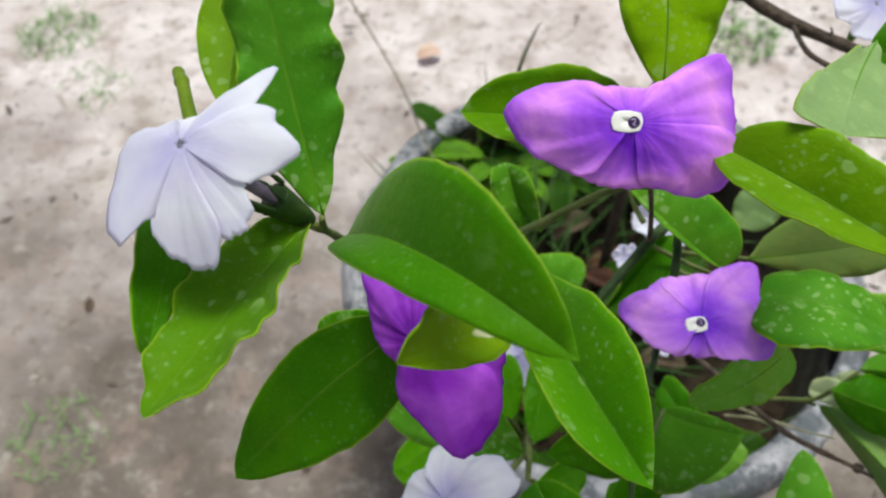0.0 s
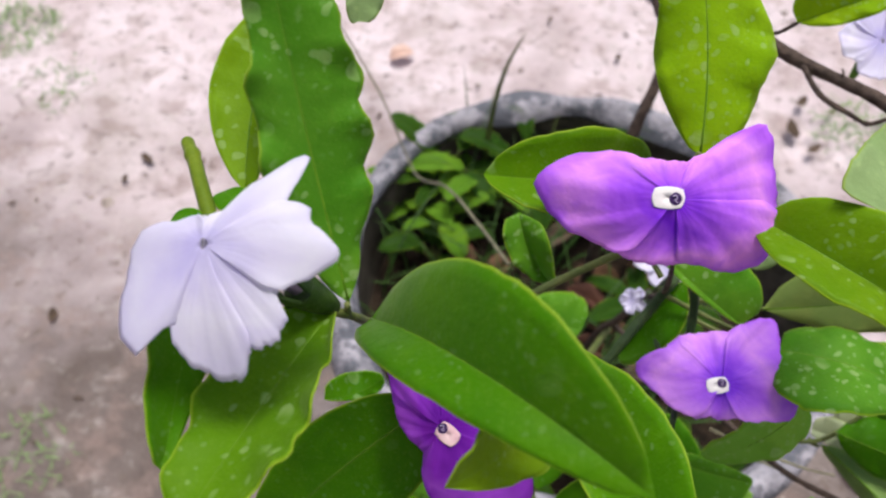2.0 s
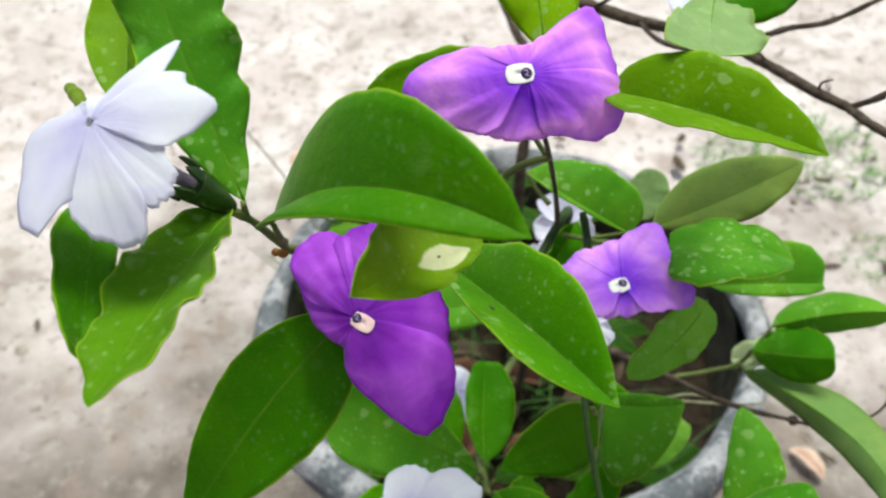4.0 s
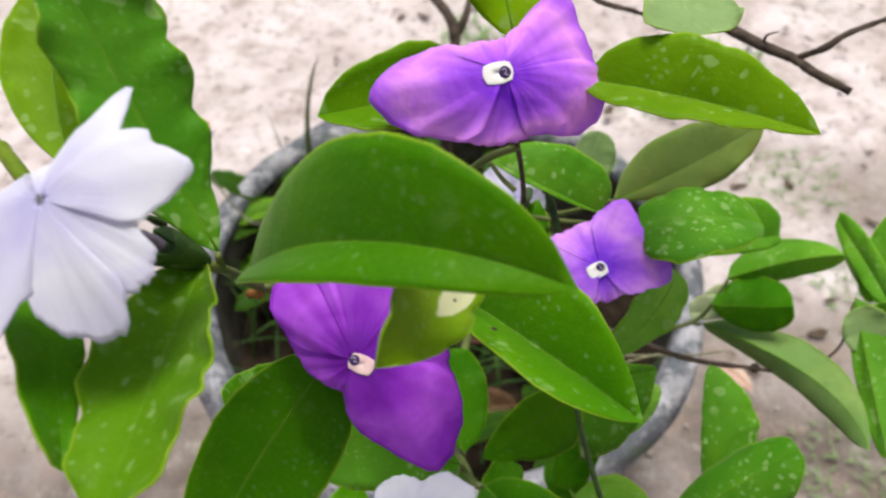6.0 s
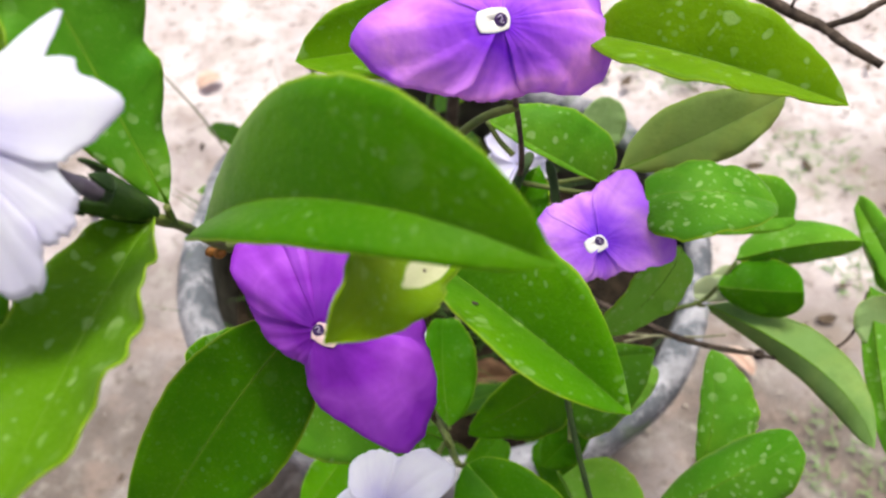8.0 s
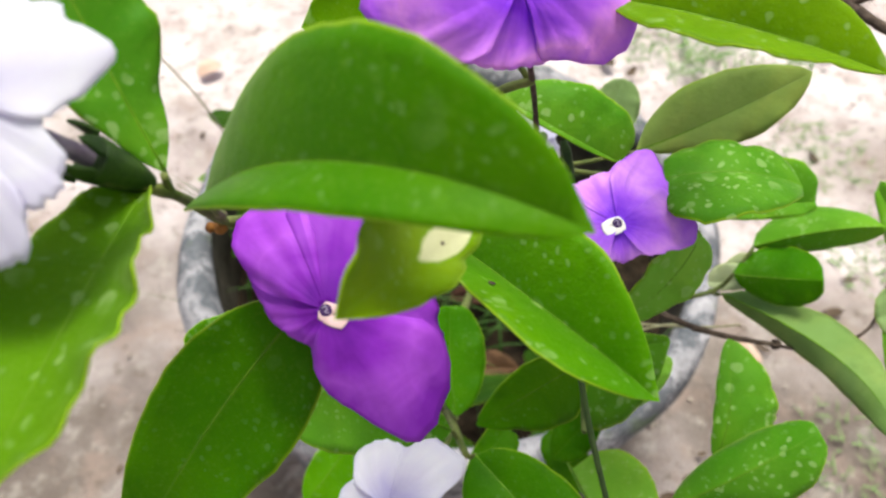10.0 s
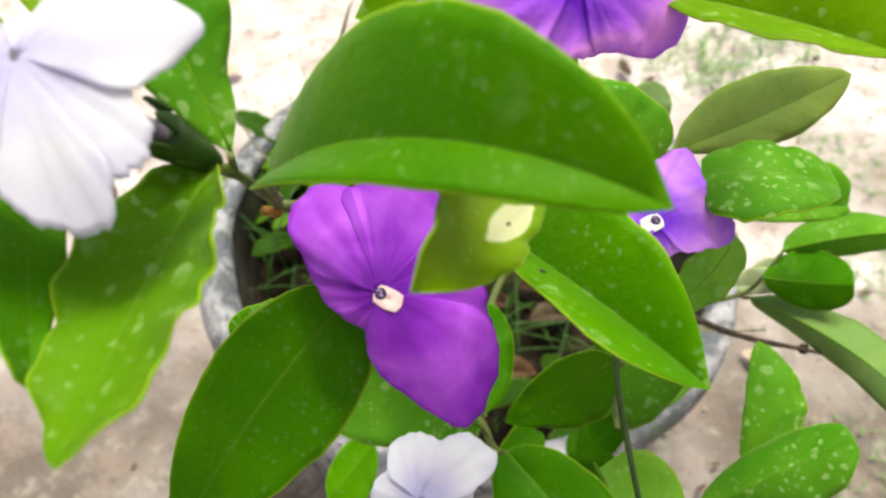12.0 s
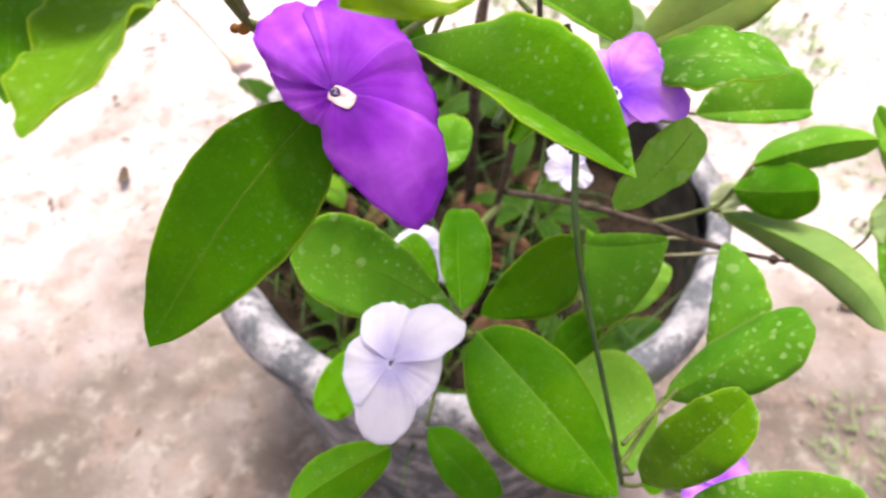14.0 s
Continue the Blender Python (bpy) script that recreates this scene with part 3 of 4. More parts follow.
leaf((45.1, 137.1, 481.7), (27.7, 129, 488.1), (9.8, 129.6, 488.5), (2.4, 5.6, 8.4), (-1.6, -10.8, 1.1), FLECKED, a=0.53, b=0.57, seed=9, twist=((-0.3, 0.2, 0.6), (1.1, 1.3, 4.5)), wave=0.55, waves=2.5, ragged=0.018)
leaf((57.8, 115.4, 493.7), (73.3, 98.2, 496.2), (89.9, 86.5, 492.9), (4.8, 4.4, 8.2), (-7.6, -7, 3.4), FRESH, a=0.51, b=0.72, seed=10, twist=((-3.1, 1.9, -3.3), (1.2, 2.9, 0.5)), wave=0.4, ragged=0.018)
leaf((87.2, 135.6, 431.6), (102.9, 129.7, 443.4), (119.3, 124.7, 456.9), (2.7, 7, 8), (4.8, -7.6, -1), GREYED, "dull grey-green leaf with a brown edge", a=0.51, b=0.76, seed=11, twist=((-2.1, -1.4, -3.2), (-4.5, -2, -4.3)), wave=0.55, waves=2.5, ragged=0.018)
leaf((82.8, 117.8, 441.3), (97.3, 112.1, 444.4), (111.9, 107, 440.3), (2.6, 9.1, 0.4), (-8, -13.3, 2.7), SPOTTED, a=0.32, b=0.48, seed=12, twist=((1.8, 1.7, 2.2), (3.1, 3.1, 3.7)), wave=0.55, waves=2.5, ragged=0.018)
leaf((136.5, 130.8, 380.8), (149.4, 121.8, 393.8), (161.3, 113.8, 400.7), (4.8, 10.4, -2.6), (4.4, -3.1, -5.6), VIVID, a=0.5, b=0.54, seed=13, twist=((-1.7, -0.4, -1.8), (-0.7, 0.6, 0.2)), wave=0.55, waves=2.5, ragged=0.018)
leaf((127, 125.1, 378), (135.7, 117.6, 382.1), (142.9, 108.9, 389.5), (7.5, 8.4, 2.4), (2.0, -6.6, -6.4), DARK, a=0.55, b=0.55, seed=14, wave=0.55, waves=2.5, ragged=0.018)
leaf((128.2, 126.5, 365.7), (139.8, 89.6, 378.1), (134.1, 62.7, 385), (10.2, 6.1, -1.1), (-1.5, 5.1, -9.7), DULL, "long drooping grey-green leaf", a=0.53, b=0.62, seed=15, twist=((-2.4, 2.8, 0.3), (-1.3, -0.4, -0.5)), wave=0.55, waves=2.5, ragged=0.018)
leaf((98.2, 79.2, 363.8), (104.2, 87, 373.5), (111.5, 104, 381.6), (-2.6, 3.8, 1), (13.5, -1.4, 2.8), SPOTTED, a=0.46, b=0.72, seed=16, twist=((-2.2, 1.6, -0.6), (-2.5, 0.8, -0.6)), wave=0.4, ragged=0.018)
leaf((81, 71.8, 360.6), (95.4, 68.7, 380.4), (111.6, 69.1, 393), (5.1, 8.5, 0.6), (7.0, -9.4, -1.0), SPOTTED, a=0.55, b=0.59, seed=17, twist=((0.3, -1, -1), (-3, -0.4, -2.5)), wave=0.55, waves=2.5, ragged=0.018)
leaf((65.3, 51.9, 358.6), (69.8, 47.3, 383.9), (81.7, 49.6, 399.3), (-2.0, 7.6, 5.4), (2.6, -8.2, 3.4), MELLOW, a=0.5, b=0.48, seed=18, twist=((0.3, -2, -0.4), (-2.1, -1.8, -1.3)), wave=0.55, waves=2.5, ragged=0.018)
leaf((52.4, 143.2, 452.2), (61.8, 132.1, 449.7), (74.9, 124.1, 442.6), (11.5, 2.5, 4.9), (-1.2, -1.3, 0.1), SPOTTED, a=0.49, b=0.49, seed=19, wave=0.55, waves=2.5, ragged=0.018)
leaf((96.4, 114.3, 421.2), (83.9, 105.9, 417.3), (73.6, 106.7, 403.4), (-5.4, 1.8, 6.3), (5.8, -3, -3), YOUNG, a=0.46, b=0.51, seed=20, twist=((-0.7, -0.7, -1.9), (0.6, 1.6, 1)), wave=0.55, waves=2.5, ragged=0.018)
leaf((30.6, 104.8, 374.8), (7.3, 108.7, 399.6), (-10.4, 106.8, 411.3), (3.7, 6.5, 8.4), (-1.6, -10.7, -8.6), SPOTTED, a=0.64, b=0.5, seed=21, twist=((2.1, 1.2, 1.8), (4.1, -1.9, -1.3)), wave=0.7, ragged=0.018)
leaf((62, 99.7, 402.2), (52.7, 104.8, 383.4), (38.3, 106, 370.4), (-3.2, 4.9, 4.7), (2.9, -9.2, -5.4), DARK, a=0.51, b=0.66, seed=22, twist=((2.4, -0.4, -0.3), (5.6, 3.7, 4.6)), wave=0.55, waves=2.5, ragged=0.018)
leaf((74.5, 118.4, 376.8), (81.2, 113.8, 378), (94.5, 107.1, 383.8), (3.4, 1.1, 3.8), (-7.1, -16.3, -16.6), SPOTTED, a=0.44, b=0.53, seed=23, wave=0.55, waves=2.5, ragged=0.018)
leaf((32.9, 93.7, 381.6), (45.3, 65.6, 377.3), (54.5, 46.9, 368.6), (7.1, 9.4, 7.6), (-17, -0.4, -4.5), DEEP, a=0.66, b=0.68, seed=24, twist=((-4.5, 3.3, -0.3), (-0.4, 2, 0.7)), wave=0.55, waves=2.5, ragged=0.018)
leaf((73.8, 63.5, 333.2), (68.3, 78.3, 341.4), (64, 93.1, 351.5), (16.2, 6.6, 10), (-2.4, 8.5, 2.9), YOUNG, a=0.48, b=0.5, seed=25, wave=0.55, waves=2.5, ragged=0.018)
leaf((6.9, 89.5, 338), (-9.7, 86.2, 336.5), (-24.6, 79.2, 338.3), (-2.4, 7.7, 0.7), (3.3, -7.1, -5.2), GREEN, a=0.56, b=0.43, seed=26, twist=((3, 0.2, -0.1), (1.1, -1.7, -0.3)), wave=0.55, waves=2.5, ragged=0.018)
leaf((19.2, 93.3, 336.3), (24.5, 81, 334.3), (32.5, 68, 332.3), (8.4, -0.9, 1.5), (-3.4, -6.2, -3.2), DARK, a=0.44, b=0.5, seed=27, twist=((-1.4, -1.9, -1), (0.4, -0.7, -0.2)), wave=0.55, waves=2.5, ragged=0.018)
leaf((35, 112.6, 364.5), (37.9, 126.7, 369.7), (42.3, 140.7, 377.4), (-4.7, 4.6, 3.5), (10.6, 0.1, 2.8), DARK, a=0.51, b=0.56, seed=28, wave=0.55, waves=2.5, ragged=0.018)
leaf((61.8, 100.4, 343.8), (67.8, 102.8, 347.2), (77.9, 106.7, 353.6), (0.2, 6.7, 4.1), (4.9, -4.6, -0.5), DARK, a=0.47, b=0.53, seed=29, wave=0.55, waves=2.5, ragged=0.018)
leaf((31.2, 140.3, 437), (25.5, 142.5, 446), (22.2, 148.7, 454), (-5.4, -3.9, 2.3), (4.9, -5.6, 2.6), SPOTTED, a=0.52, b=0.3, seed=30, twist=((-0.9, 0.5, 1.6), (2.5, 1.1, 1.6)), wave=0.55, waves=2.5, ragged=0.018)
leaf((24.8, 160.7, 385.1), (38.4, 158.7, 385.3), (50.7, 156.7, 385.9), (7.2, 8.4, 6.8), (-2.8, -6.2, -4), SPOTTED, a=0.52, b=0.49, seed=31, wave=0.55, waves=2.5, ragged=0.018)
leaf((70.3, 146.3, 428.3), (63.2, 141.5, 420.6), (54.7, 136.8, 406.5), (-4.9, -1.8, 0.1), (-0.8, -11.8, -0.3), DARK, a=0.42, b=0.51, seed=32, twist=((2.4, -2.6, -1.4), (-2.8, 0.9, -0.3)), wave=0.55, waves=2.5, ragged=0.018)
leaf((84.8, 103.8, 356.2), (92.3, 108.3, 361), (100.3, 112.1, 366.1), (-1, 6.6, 2.5), (4.7, -3.7, 0.7), YOUNG, a=0.49, b=0.51, seed=33, wave=0.55, waves=2.5, ragged=0.018)
leaf((25.7, 140.1, 370.6), (27.5, 131.6, 365), (29.3, 123, 359.8), (5, 3.2, 2.6), (-6.5, -0, -0.4), GREEN, a=0.5, b=0.5, seed=34, wave=0.55, waves=2.5, ragged=0.018)
leaf((106, 128.3, 410.7), (122.8, 125.1, 410.9), (138.6, 121.1, 411.1), (5.9, 6.9, 9.8), (3.1, -4.7, -1.6), SPOTTED, a=0.5, b=0.5, seed=35, wave=0.55, waves=2.5, ragged=0.018)
leaf((177.6, 132.4, 392.3), (176.6, 114, 388.1), (174, 98.2, 385.3), (2.8, 7, 6.4), (-3.3, 1.7, -2.4), VIVID, a=0.53, b=0.48, seed=36, twist=((1.6, -0, 1.6), (0.2, -0.1, 0.2)), wave=0.55, waves=2.5, ragged=0.018)
leaf((166.1, 106.6, 385.7), (158.2, 86.7, 377.5), (148.7, 63.1, 369.8), (-4.9, -5.2, -6.4), (6.2, -9.8, 1.9), SPOTTED, a=0.38, b=0.58, seed=37, twist=((0.4, -0.2, 0.3), (-3.4, 2, -2.3)), wave=0.55, waves=2.5, ragged=0.018)
leaf((166.9, 101.7, 373), (174, 95.6, 383.4), (179.9, 89.7, 393.6), (-2.8, 7.3, 0.9), (-6.2, -7.1, -8.2), VIVID, a=0.5, b=0.5, seed=38, wave=0.55, waves=2.5, ragged=0.018)
leaf((104.4, 174.4, 396.5), (108.2, 179.1, 402.8), (113, 183.6, 410.2), (-5, 4, 0.6), (6.7, -4.9, 0), PALE_LEAF, a=0.49, b=0.51, seed=39, wave=0.55, waves=2.5, ragged=0.018)
leaf((94, 141, 498), (83, 124, 503), (75, 108.5, 503), (-6.5, 2.5, 2.5), (11.5, -1.5, -2.5), PALE_LEAF, "pale yellowish-green leaf with dried water marks", a=1.3, b=0.40, seed=40, twist=((-9, -4, 2), (6, 6, -3)), wave=1.0, waves=2.5, ragged=0.03)
leaf((92.5, 139, 495), (105, 141, 497.5), (117, 143, 498), (-1, 5.5, 6.5), (1, -5.5, -5), DARK, a=0.5, b=0.6, seed=41, wave=0.6, waves=2.5, ragged=0.018)
leaf((101, 204, 469.5), (109, 201.5, 476.5), (121, 198, 486.5), (-6, 4, 5.5), (4.5, -6, 1.5), LIGHT, a=0.5, b=0.55, seed=53, wave=0.6, waves=2.5, ragged=0.018)
leaf((-13.7, 165.9, 519), (-14.1, 160.8, 511.4), (-14.6, 155.2, 504), (-2.9, -1.9, -2.5), (4.8, -1.4, -1.8), PALE_LEAF, a=0.5, b=0.5, seed=42, wave=0.55, waves=2.5, ragged=0.018)
leaf((-9.9, 111.2, 440.2), (-15.5, 109.1, 437.2), (-22.8, 105, 441.7), (-1.1, 4.1, 2.2), (1.7, -1.2, -0.6), MIDDLE, a=0.53, b=0.48, seed=43, twist=((-0.2, 2.4, 1.3), (-0.1, 1.2, 0.6)), wave=0.55, waves=2.5, ragged=0.018)
leaf((6.6, 137.2, 314.6), (-3.7, 130.5, 309.7), (-12.8, 126, 305.6), (-1.3, 7.6, 3.5), (4.4, -8.4, -3.3), GREEN, a=0.52, b=0.49, seed=44, twist=((0.8, -0.8, -0.4), (1.7, -1, -0.4)), wave=0.55, waves=2.5, ragged=0.018)
leaf((138.2, 141.2, 349.2), (141.3, 135.8, 356.2), (147, 136, 364.7), (-0.6, 4.6, 2.7), (-0.9, -2.0, -1.6), CREAM_LEAF, "small pale young leaf", a=0.54, b=0.6, seed=45, twist=((-3.1, 6.1, 1.5), (-2.2, 4.7, 1.3)), wave=0.4, waves=2.5)
leaf((127, 132.1, 364.7), (130.7, 125.3, 372.5), (133.8, 118.8, 380.4), (0.6, 5.2, 2.9), (-1.6, -2.0, -1.4), CREAM_LEAF, "small pale young leaf", a=0.5, b=0.65, seed=46, wave=0.4, waves=2.5)
leaf((69.6, 40, 367.3), (85.4, 32.8, 378.7), (98.6, 24.4, 390.6), (2, 5.6, 2.6), (-1.2, -3.8, -1.6), SPOTTED, a=0.51, b=0.53, seed=47, wave=0.55, waves=2.5, ragged=0.018)
leaf((52.4, 113.3, 344.9), (42.8, 106.5, 345.5), (33.6, 99.8, 346.7), (1.5, 6.1, 2.9), (6.7, -4.4, -0.4), GREEN, a=0.5, b=0.5, seed=48, wave=0.55, waves=2.5, ragged=0.018)
leaf((66.1, 111.4, 336.7), (67.5, 99.8, 337.3), (67.7, 89.7, 338.5), (6.4, 3.3, 3.1), (-5.9, 1.1, -1.2), GREEN, a=0.51, b=0.49, seed=49, wave=0.55, waves=2.5, ragged=0.018)
leaf((82.6, 140.7, 351.3), (88, 128.4, 352.6), (92.9, 116.5, 354.5), (1.2, 7.4, 4.1), (-5.4, -1.9, -2.6), DARK, a=0.5, b=0.5, seed=50, wave=0.55, waves=2.5, ragged=0.018)
leaf((77.5, 57.8, 329.3), (82.4, 62.2, 332.5), (87.2, 66.6, 335.8), (-3.3, 4.5, -0.1), (2.3, -2.5, 0.3), GREEN, a=0.5, b=0.5, seed=51, wave=0.55, waves=2.5, ragged=0.018)
leaf((176.5, 107.4, 376.9), (183.8, 113.8, 389.9), (193.1, 122.1, 401.4), (3.2, -6.6, 1.8), (-5.1, 5.5, 0.2), VIVID, seed=88, wave=0.5, waves=2.5, ragged=0.015)
leaf((165.2, 88.9, 377.2), (164.1, 96, 382), (163.1, 102.7, 387), (4.9, -2.4, 5.1), (-6.7, 1.5, -3), PALE_LEAF, seed=91, wave=0.5, waves=2.5, ragged=0.015)
leaf((181.2, 109.2, 374.9), (180.1, 120.6, 382.8), (181.7, 133, 388.7), (1.5, -1.6, 2.7), (-3.4, 0.4, -0.7), PALE_LEAF, seed=69, wave=0.5, waves=2.5, ragged=0.015)

# flowers
flower((40.1, 112.4, 502), PURPLE, "purple five-petalled flower with a white eye",
       [(1, 19.9, 0.35), (13, 19.8, 0.37), (28, 21.5, 0.39), (37, 21.6, 0.4), (43, 17.5, 0.4), (51, 10.1, 0.41), (68, 6.4, 0.42), (100, 6.2, 0.43), (128, 8.2, 0.45), (135, 10.8, 0.45), (148, 14.2, 0.41),
        (158, 18.1, 0.38), (172, 23.2, 0.35), (182, 21.8, 0.34), (191, 20.0, 0.34), (204, 16.9, 0.33), (214, 14.6, 0.32), (230, 13.0, 0.31), (264, 11.8, 0.32), (289, 12.2, 0.36), (300, 13.8, 0.39), (314, 19.0, 0.41),
        (327, 21.8, 0.4), (336, 21.8, 0.36), (346, 21.0, 0.32)],
       [(60, -0.2), (140, 0.2), (228, -0.7), (285, 0.3), (352, 0.0)], eye=1.92, normal=(-0.05, -0.70, 0.71), long=1.45, up=0.30, root=(45, 124, 487), shift=(-1.2, 0.2, 0), turn=(1, -0.05, 0), ripple=0.85)
flower((67.2, 109.5, 440.8), VIOLET, "smaller violet five-petalled flower with a white eye",
       [(4, 15.8, 0.12), (15, 14.0, 0.14), (29, 17.5, 0.12), (42, 21.8, 0.12), (48, 21.8, 0.12), (56, 18.4, 0.12), (64, 15.6, 0.12), (76, 12.5, 0.12), (103, 12.8, 0.12), (124, 14.0, 0.12), (144, 14.6, 0.12), (153, 17.2, 0.14),
        (165, 19.5, 0.16), (176, 17.0, 0.14), (188, 14.2, 0.12), (208, 12.4, 0.12), (226, 10.6, 0.12), (247, 7.6, 0.12), (288, 8.2, 0.12), (319, 12.6, 0.12), (332, 17.4, 0.12), (340, 18.6, 0.12), (350, 16.9, 0.12)],
       [(70, -0.2), (125, 0.2), (230, -0.5), (290, 0.2), (15, 0.0)], eye=1.9, up=0.48, normal=(-0.08, -0.3, 0.95), root=(59, 109, 430), shift=(-1.0, -0.5, 0), turn=(1, 0.1, 0.1), long=1.35, ripple=0.7)
flower((1.6, 83.3, 475.3), MAGENTA, "deep magenta-purple flower half hidden under a leaf",
       [(5, 17.8, 0.42), (25, 17.3, 0.36), (40, 18.0, 0.31), (48, 20.8, 0.28), (57, 22.6, 0.25), (68, 21.6, 0.21), (81, 19.2, 0.16), (90, 16.8, 0.18), (95, 18.2, 0.2), (104, 19.8, 0.25), (114, 19.3, 0.29), (124, 18.0, 0.33),
        (131, 15.5, 0.35), (137, 12.1, 0.35), (155, 9.0, 0.38), (185, 6.4, 0.44), (215, 5.2, 0.43), (236, 5.0, 0.41), (247, 8.4, 0.4), (257, 11.2, 0.4), (270, 13.4, 0.41), (281, 17.3, 0.41), (288, 21.2, 0.42), (293, 23.6, 0.42),
        (301, 23.6, 0.42), (314, 22.2, 0.45), (327, 19.8, 0.48), (342, 17.3, 0.47)],
       [(30, -0.3), (90, 0.1), (140, -0.2), (243, 0.5), (336, 0.0)], eye=1.6, normal=(0.03, -0.45, 0.89), root=(6, 101, 462), shift=(0.9, -1.1, 0), turn=(1, -0.9, 0), long=1.35, pale=PALE_EYE, up=0.33, ripple=0.9, groove=0.07)
flower((-30.8, 89.4, 518.9), WHITE, "faded white flower with ragged drooping petals",
       [(2, 16.0, 0.13), (9, 14.6, 0.15), (20, 14.4, 0.18), (26, 11.8, 0.2), (33, 13.0, 0.21), (40, 15.2, 0.23), (45, 18.6, 0.24), (48, 16.6, 0.25), (56, 11.4, 0.25), (64, 7.9, 0.25), (70, 4.8, 0.25), (92, 3.7, 0.25),
        (145, 5.8, 0.25), (163, 10.9, 0.25), (177, 12.6, 0.22), (194, 13.7, 0.19), (212, 16.2, 0.15), (225, 17.6, 0.12), (237, 17.4, 0.11), (244, 11.2, 0.13), (250, 13.8, 0.17), (257, 15.6, 0.22), (268, 16.8, 0.29),
        (279, 18.0, 0.32), (286, 16.8, 0.3), (291, 14.4, 0.29), (302, 15.4, 0.27), (317, 14.4, 0.23), (325, 11.2, 0.20), (334, 13.0, 0.18), (341, 14.6, 0.17), (348, 16.9, 0.15), (357, 18.2, 0.12)],
       [(27, -0.2), (100, 0.0), (245, 0.1), (293, -0.5), (327, 0.3)], eye=0, normal=(-0.30, -0.42, 0.86), root=(-16, 95, 495), calyx=DARK_CALYX, throat=0.75, ripple=0.38, groove=0.03, fine=0.3, fat=1.6, cover=0.40, ragged=0.030, overlap=3, layer=0.25)
flower((7.3, 83, 394.5), WHITE, "faded white flower low on the shrub",
       [(5, 18.6, 0.12), (13, 20.8, 0.12), (26, 19.3, 0.12), (36, 19.0, 0.12), (45, 17.0, 0.12), (54, 13.6, 0.12), (63, 14.3, 0.12), (77, 15.0, 0.12), (90, 14.6, 0.12), (105, 13.8, 0.12), (113, 11.8, 0.12), (123, 9.6, 0.12),
        (140, 10.9, 0.12), (160, 10.9, 0.12), (183, 11.6, 0.12), (204, 11.9, 0.12), (217, 13.0, 0.12), (228, 16.3, 0.12), (240, 18.4, 0.12), (256, 18.7, 0.12), (263, 17.4, 0.12), (273, 15.4, 0.12), (285, 12.3, 0.12),
        (323, 12.2, 0.12), (355, 12.2, 0.12)],
       [(54, 0.1), (122, -0.5), (215, -0.3), (285, -0.6), (355, 0.5)], eye=0, normal=(-0.05, -0.42, 0.91), root=(22, 97, 374), throat=0.5, ripple=0.5, ragged=0.015)
flower((36, 158, 341), WHITE, "small faded white flower half folded beside a leaf",
       [(30, 7.6, 0.1), (70, 8.4, 0.1), (119, 9.0, 0.1), (155, 11.3, 0.1), (180, 8.6, 0.1), (233, 7.5, 0.1), (251, 11.3, 0.1), (284, 12.7, 0.1), (296, 17.2, 0.1), (307, 17.2, 0.1), (313, 12.0, 0.1), (332, 7.4, 0.1)],
       [(50, 0), (120, 0.2), (190, -0.2), (284, 0.3), (340, 0.0)], eye=0, normal=(-0.1, -0.5, 0.85), root=(40, 150, 330), throat=0.5, ripple=0.3)

# stems and twigs (mm)
tube("stem", [(98, 265, 150), (92, 235, 250), (80, 195, 330), (66, 155, 410)], 2.3, 1.2, BARK, shrub, "dark brown main stem", knots=0.05)
tube("stem", [(68, 160, 400), (59, 135, 441), (52, 128, 470), (45, 123, 488)], 0.8, 0.5, BARK, shrub, knots=0.05, seed=21)
tube("stem", [(44, 121, 427), (52, 129, 432), (62.7, 139.8, 437.6), (68, 149, 428), (70, 158, 405)], 1.25, 1.4, DARK_STEM, shrub, knots=0.05, seed=25)
tube("stem", [(65.5, 134, 443), (65, 128, 439), (63, 119, 429), (60, 110, 424)], 1.1, 1.0, DARK_STEM, shrub, knots=0.05, seed=26)
tube("stem", [(53, 128.5, 468), (44.5, 129.8, 464.8), (30.4, 127.6, 456.5), (17, 120.5, 456), (3, 110, 465), (-9, 101.5, 478)], 0.95, 0.85, STEM, shrub, knots=0.05, seed=1)
tube("stem", [(66, 155, 410), (62, 130, 420), (60, 112, 432), (53, 92, 425), (53, 82, 411), (57, 62, 380), (58, 51, 365)], 1.0, 0.6, DARK_STEM, shrub, knots=0.05, seed=2)
tube("stem", [(84, 205, 310), (95, 160, 345), (104, 130, 364), (112, 117, 368), (124, 110, 366), (135.5, 105.8, 363.5)], 1.4, 0.7, BARK, shrub, "dark twig with a broken tip", knots=0.08, seed=3)
tube("stem", [(104, 130, 364), (116, 127, 368), (125, 125, 373), (135, 129, 383)], 0.9, 0.6, STEM, shrub, knots=0.05, seed=4)
tube("stem", [(112, 117, 367), (126, 111, 364), (142, 99, 368), (156, 97, 375), (166, 106, 384)], 0.7, 0.4, BARK, shrub, knots=0.07, seed=19)
tube("stem", [(88, 215, 290), (60, 170, 330), (38, 130, 350), (33, 105, 368), (31, 95, 380)], 1.6, 0.9, STEM, shrub, knots=0.05, seed=5)
tube("stem", [(93.9, 220.1, 456.3), (108.2, 205.1, 455.2), (124.8, 187.3, 456.8), (134.5, 172.1, 455.4), (143.3, 156.7, 453.3), (148.6, 148.8, 452.6), (148.6, 140.8, 453.4), (154.2, 131.7, 451.7)], 2.0, 1.15, BARK, shrub, "bare dark brown twig", knots=0.07, seed=6)
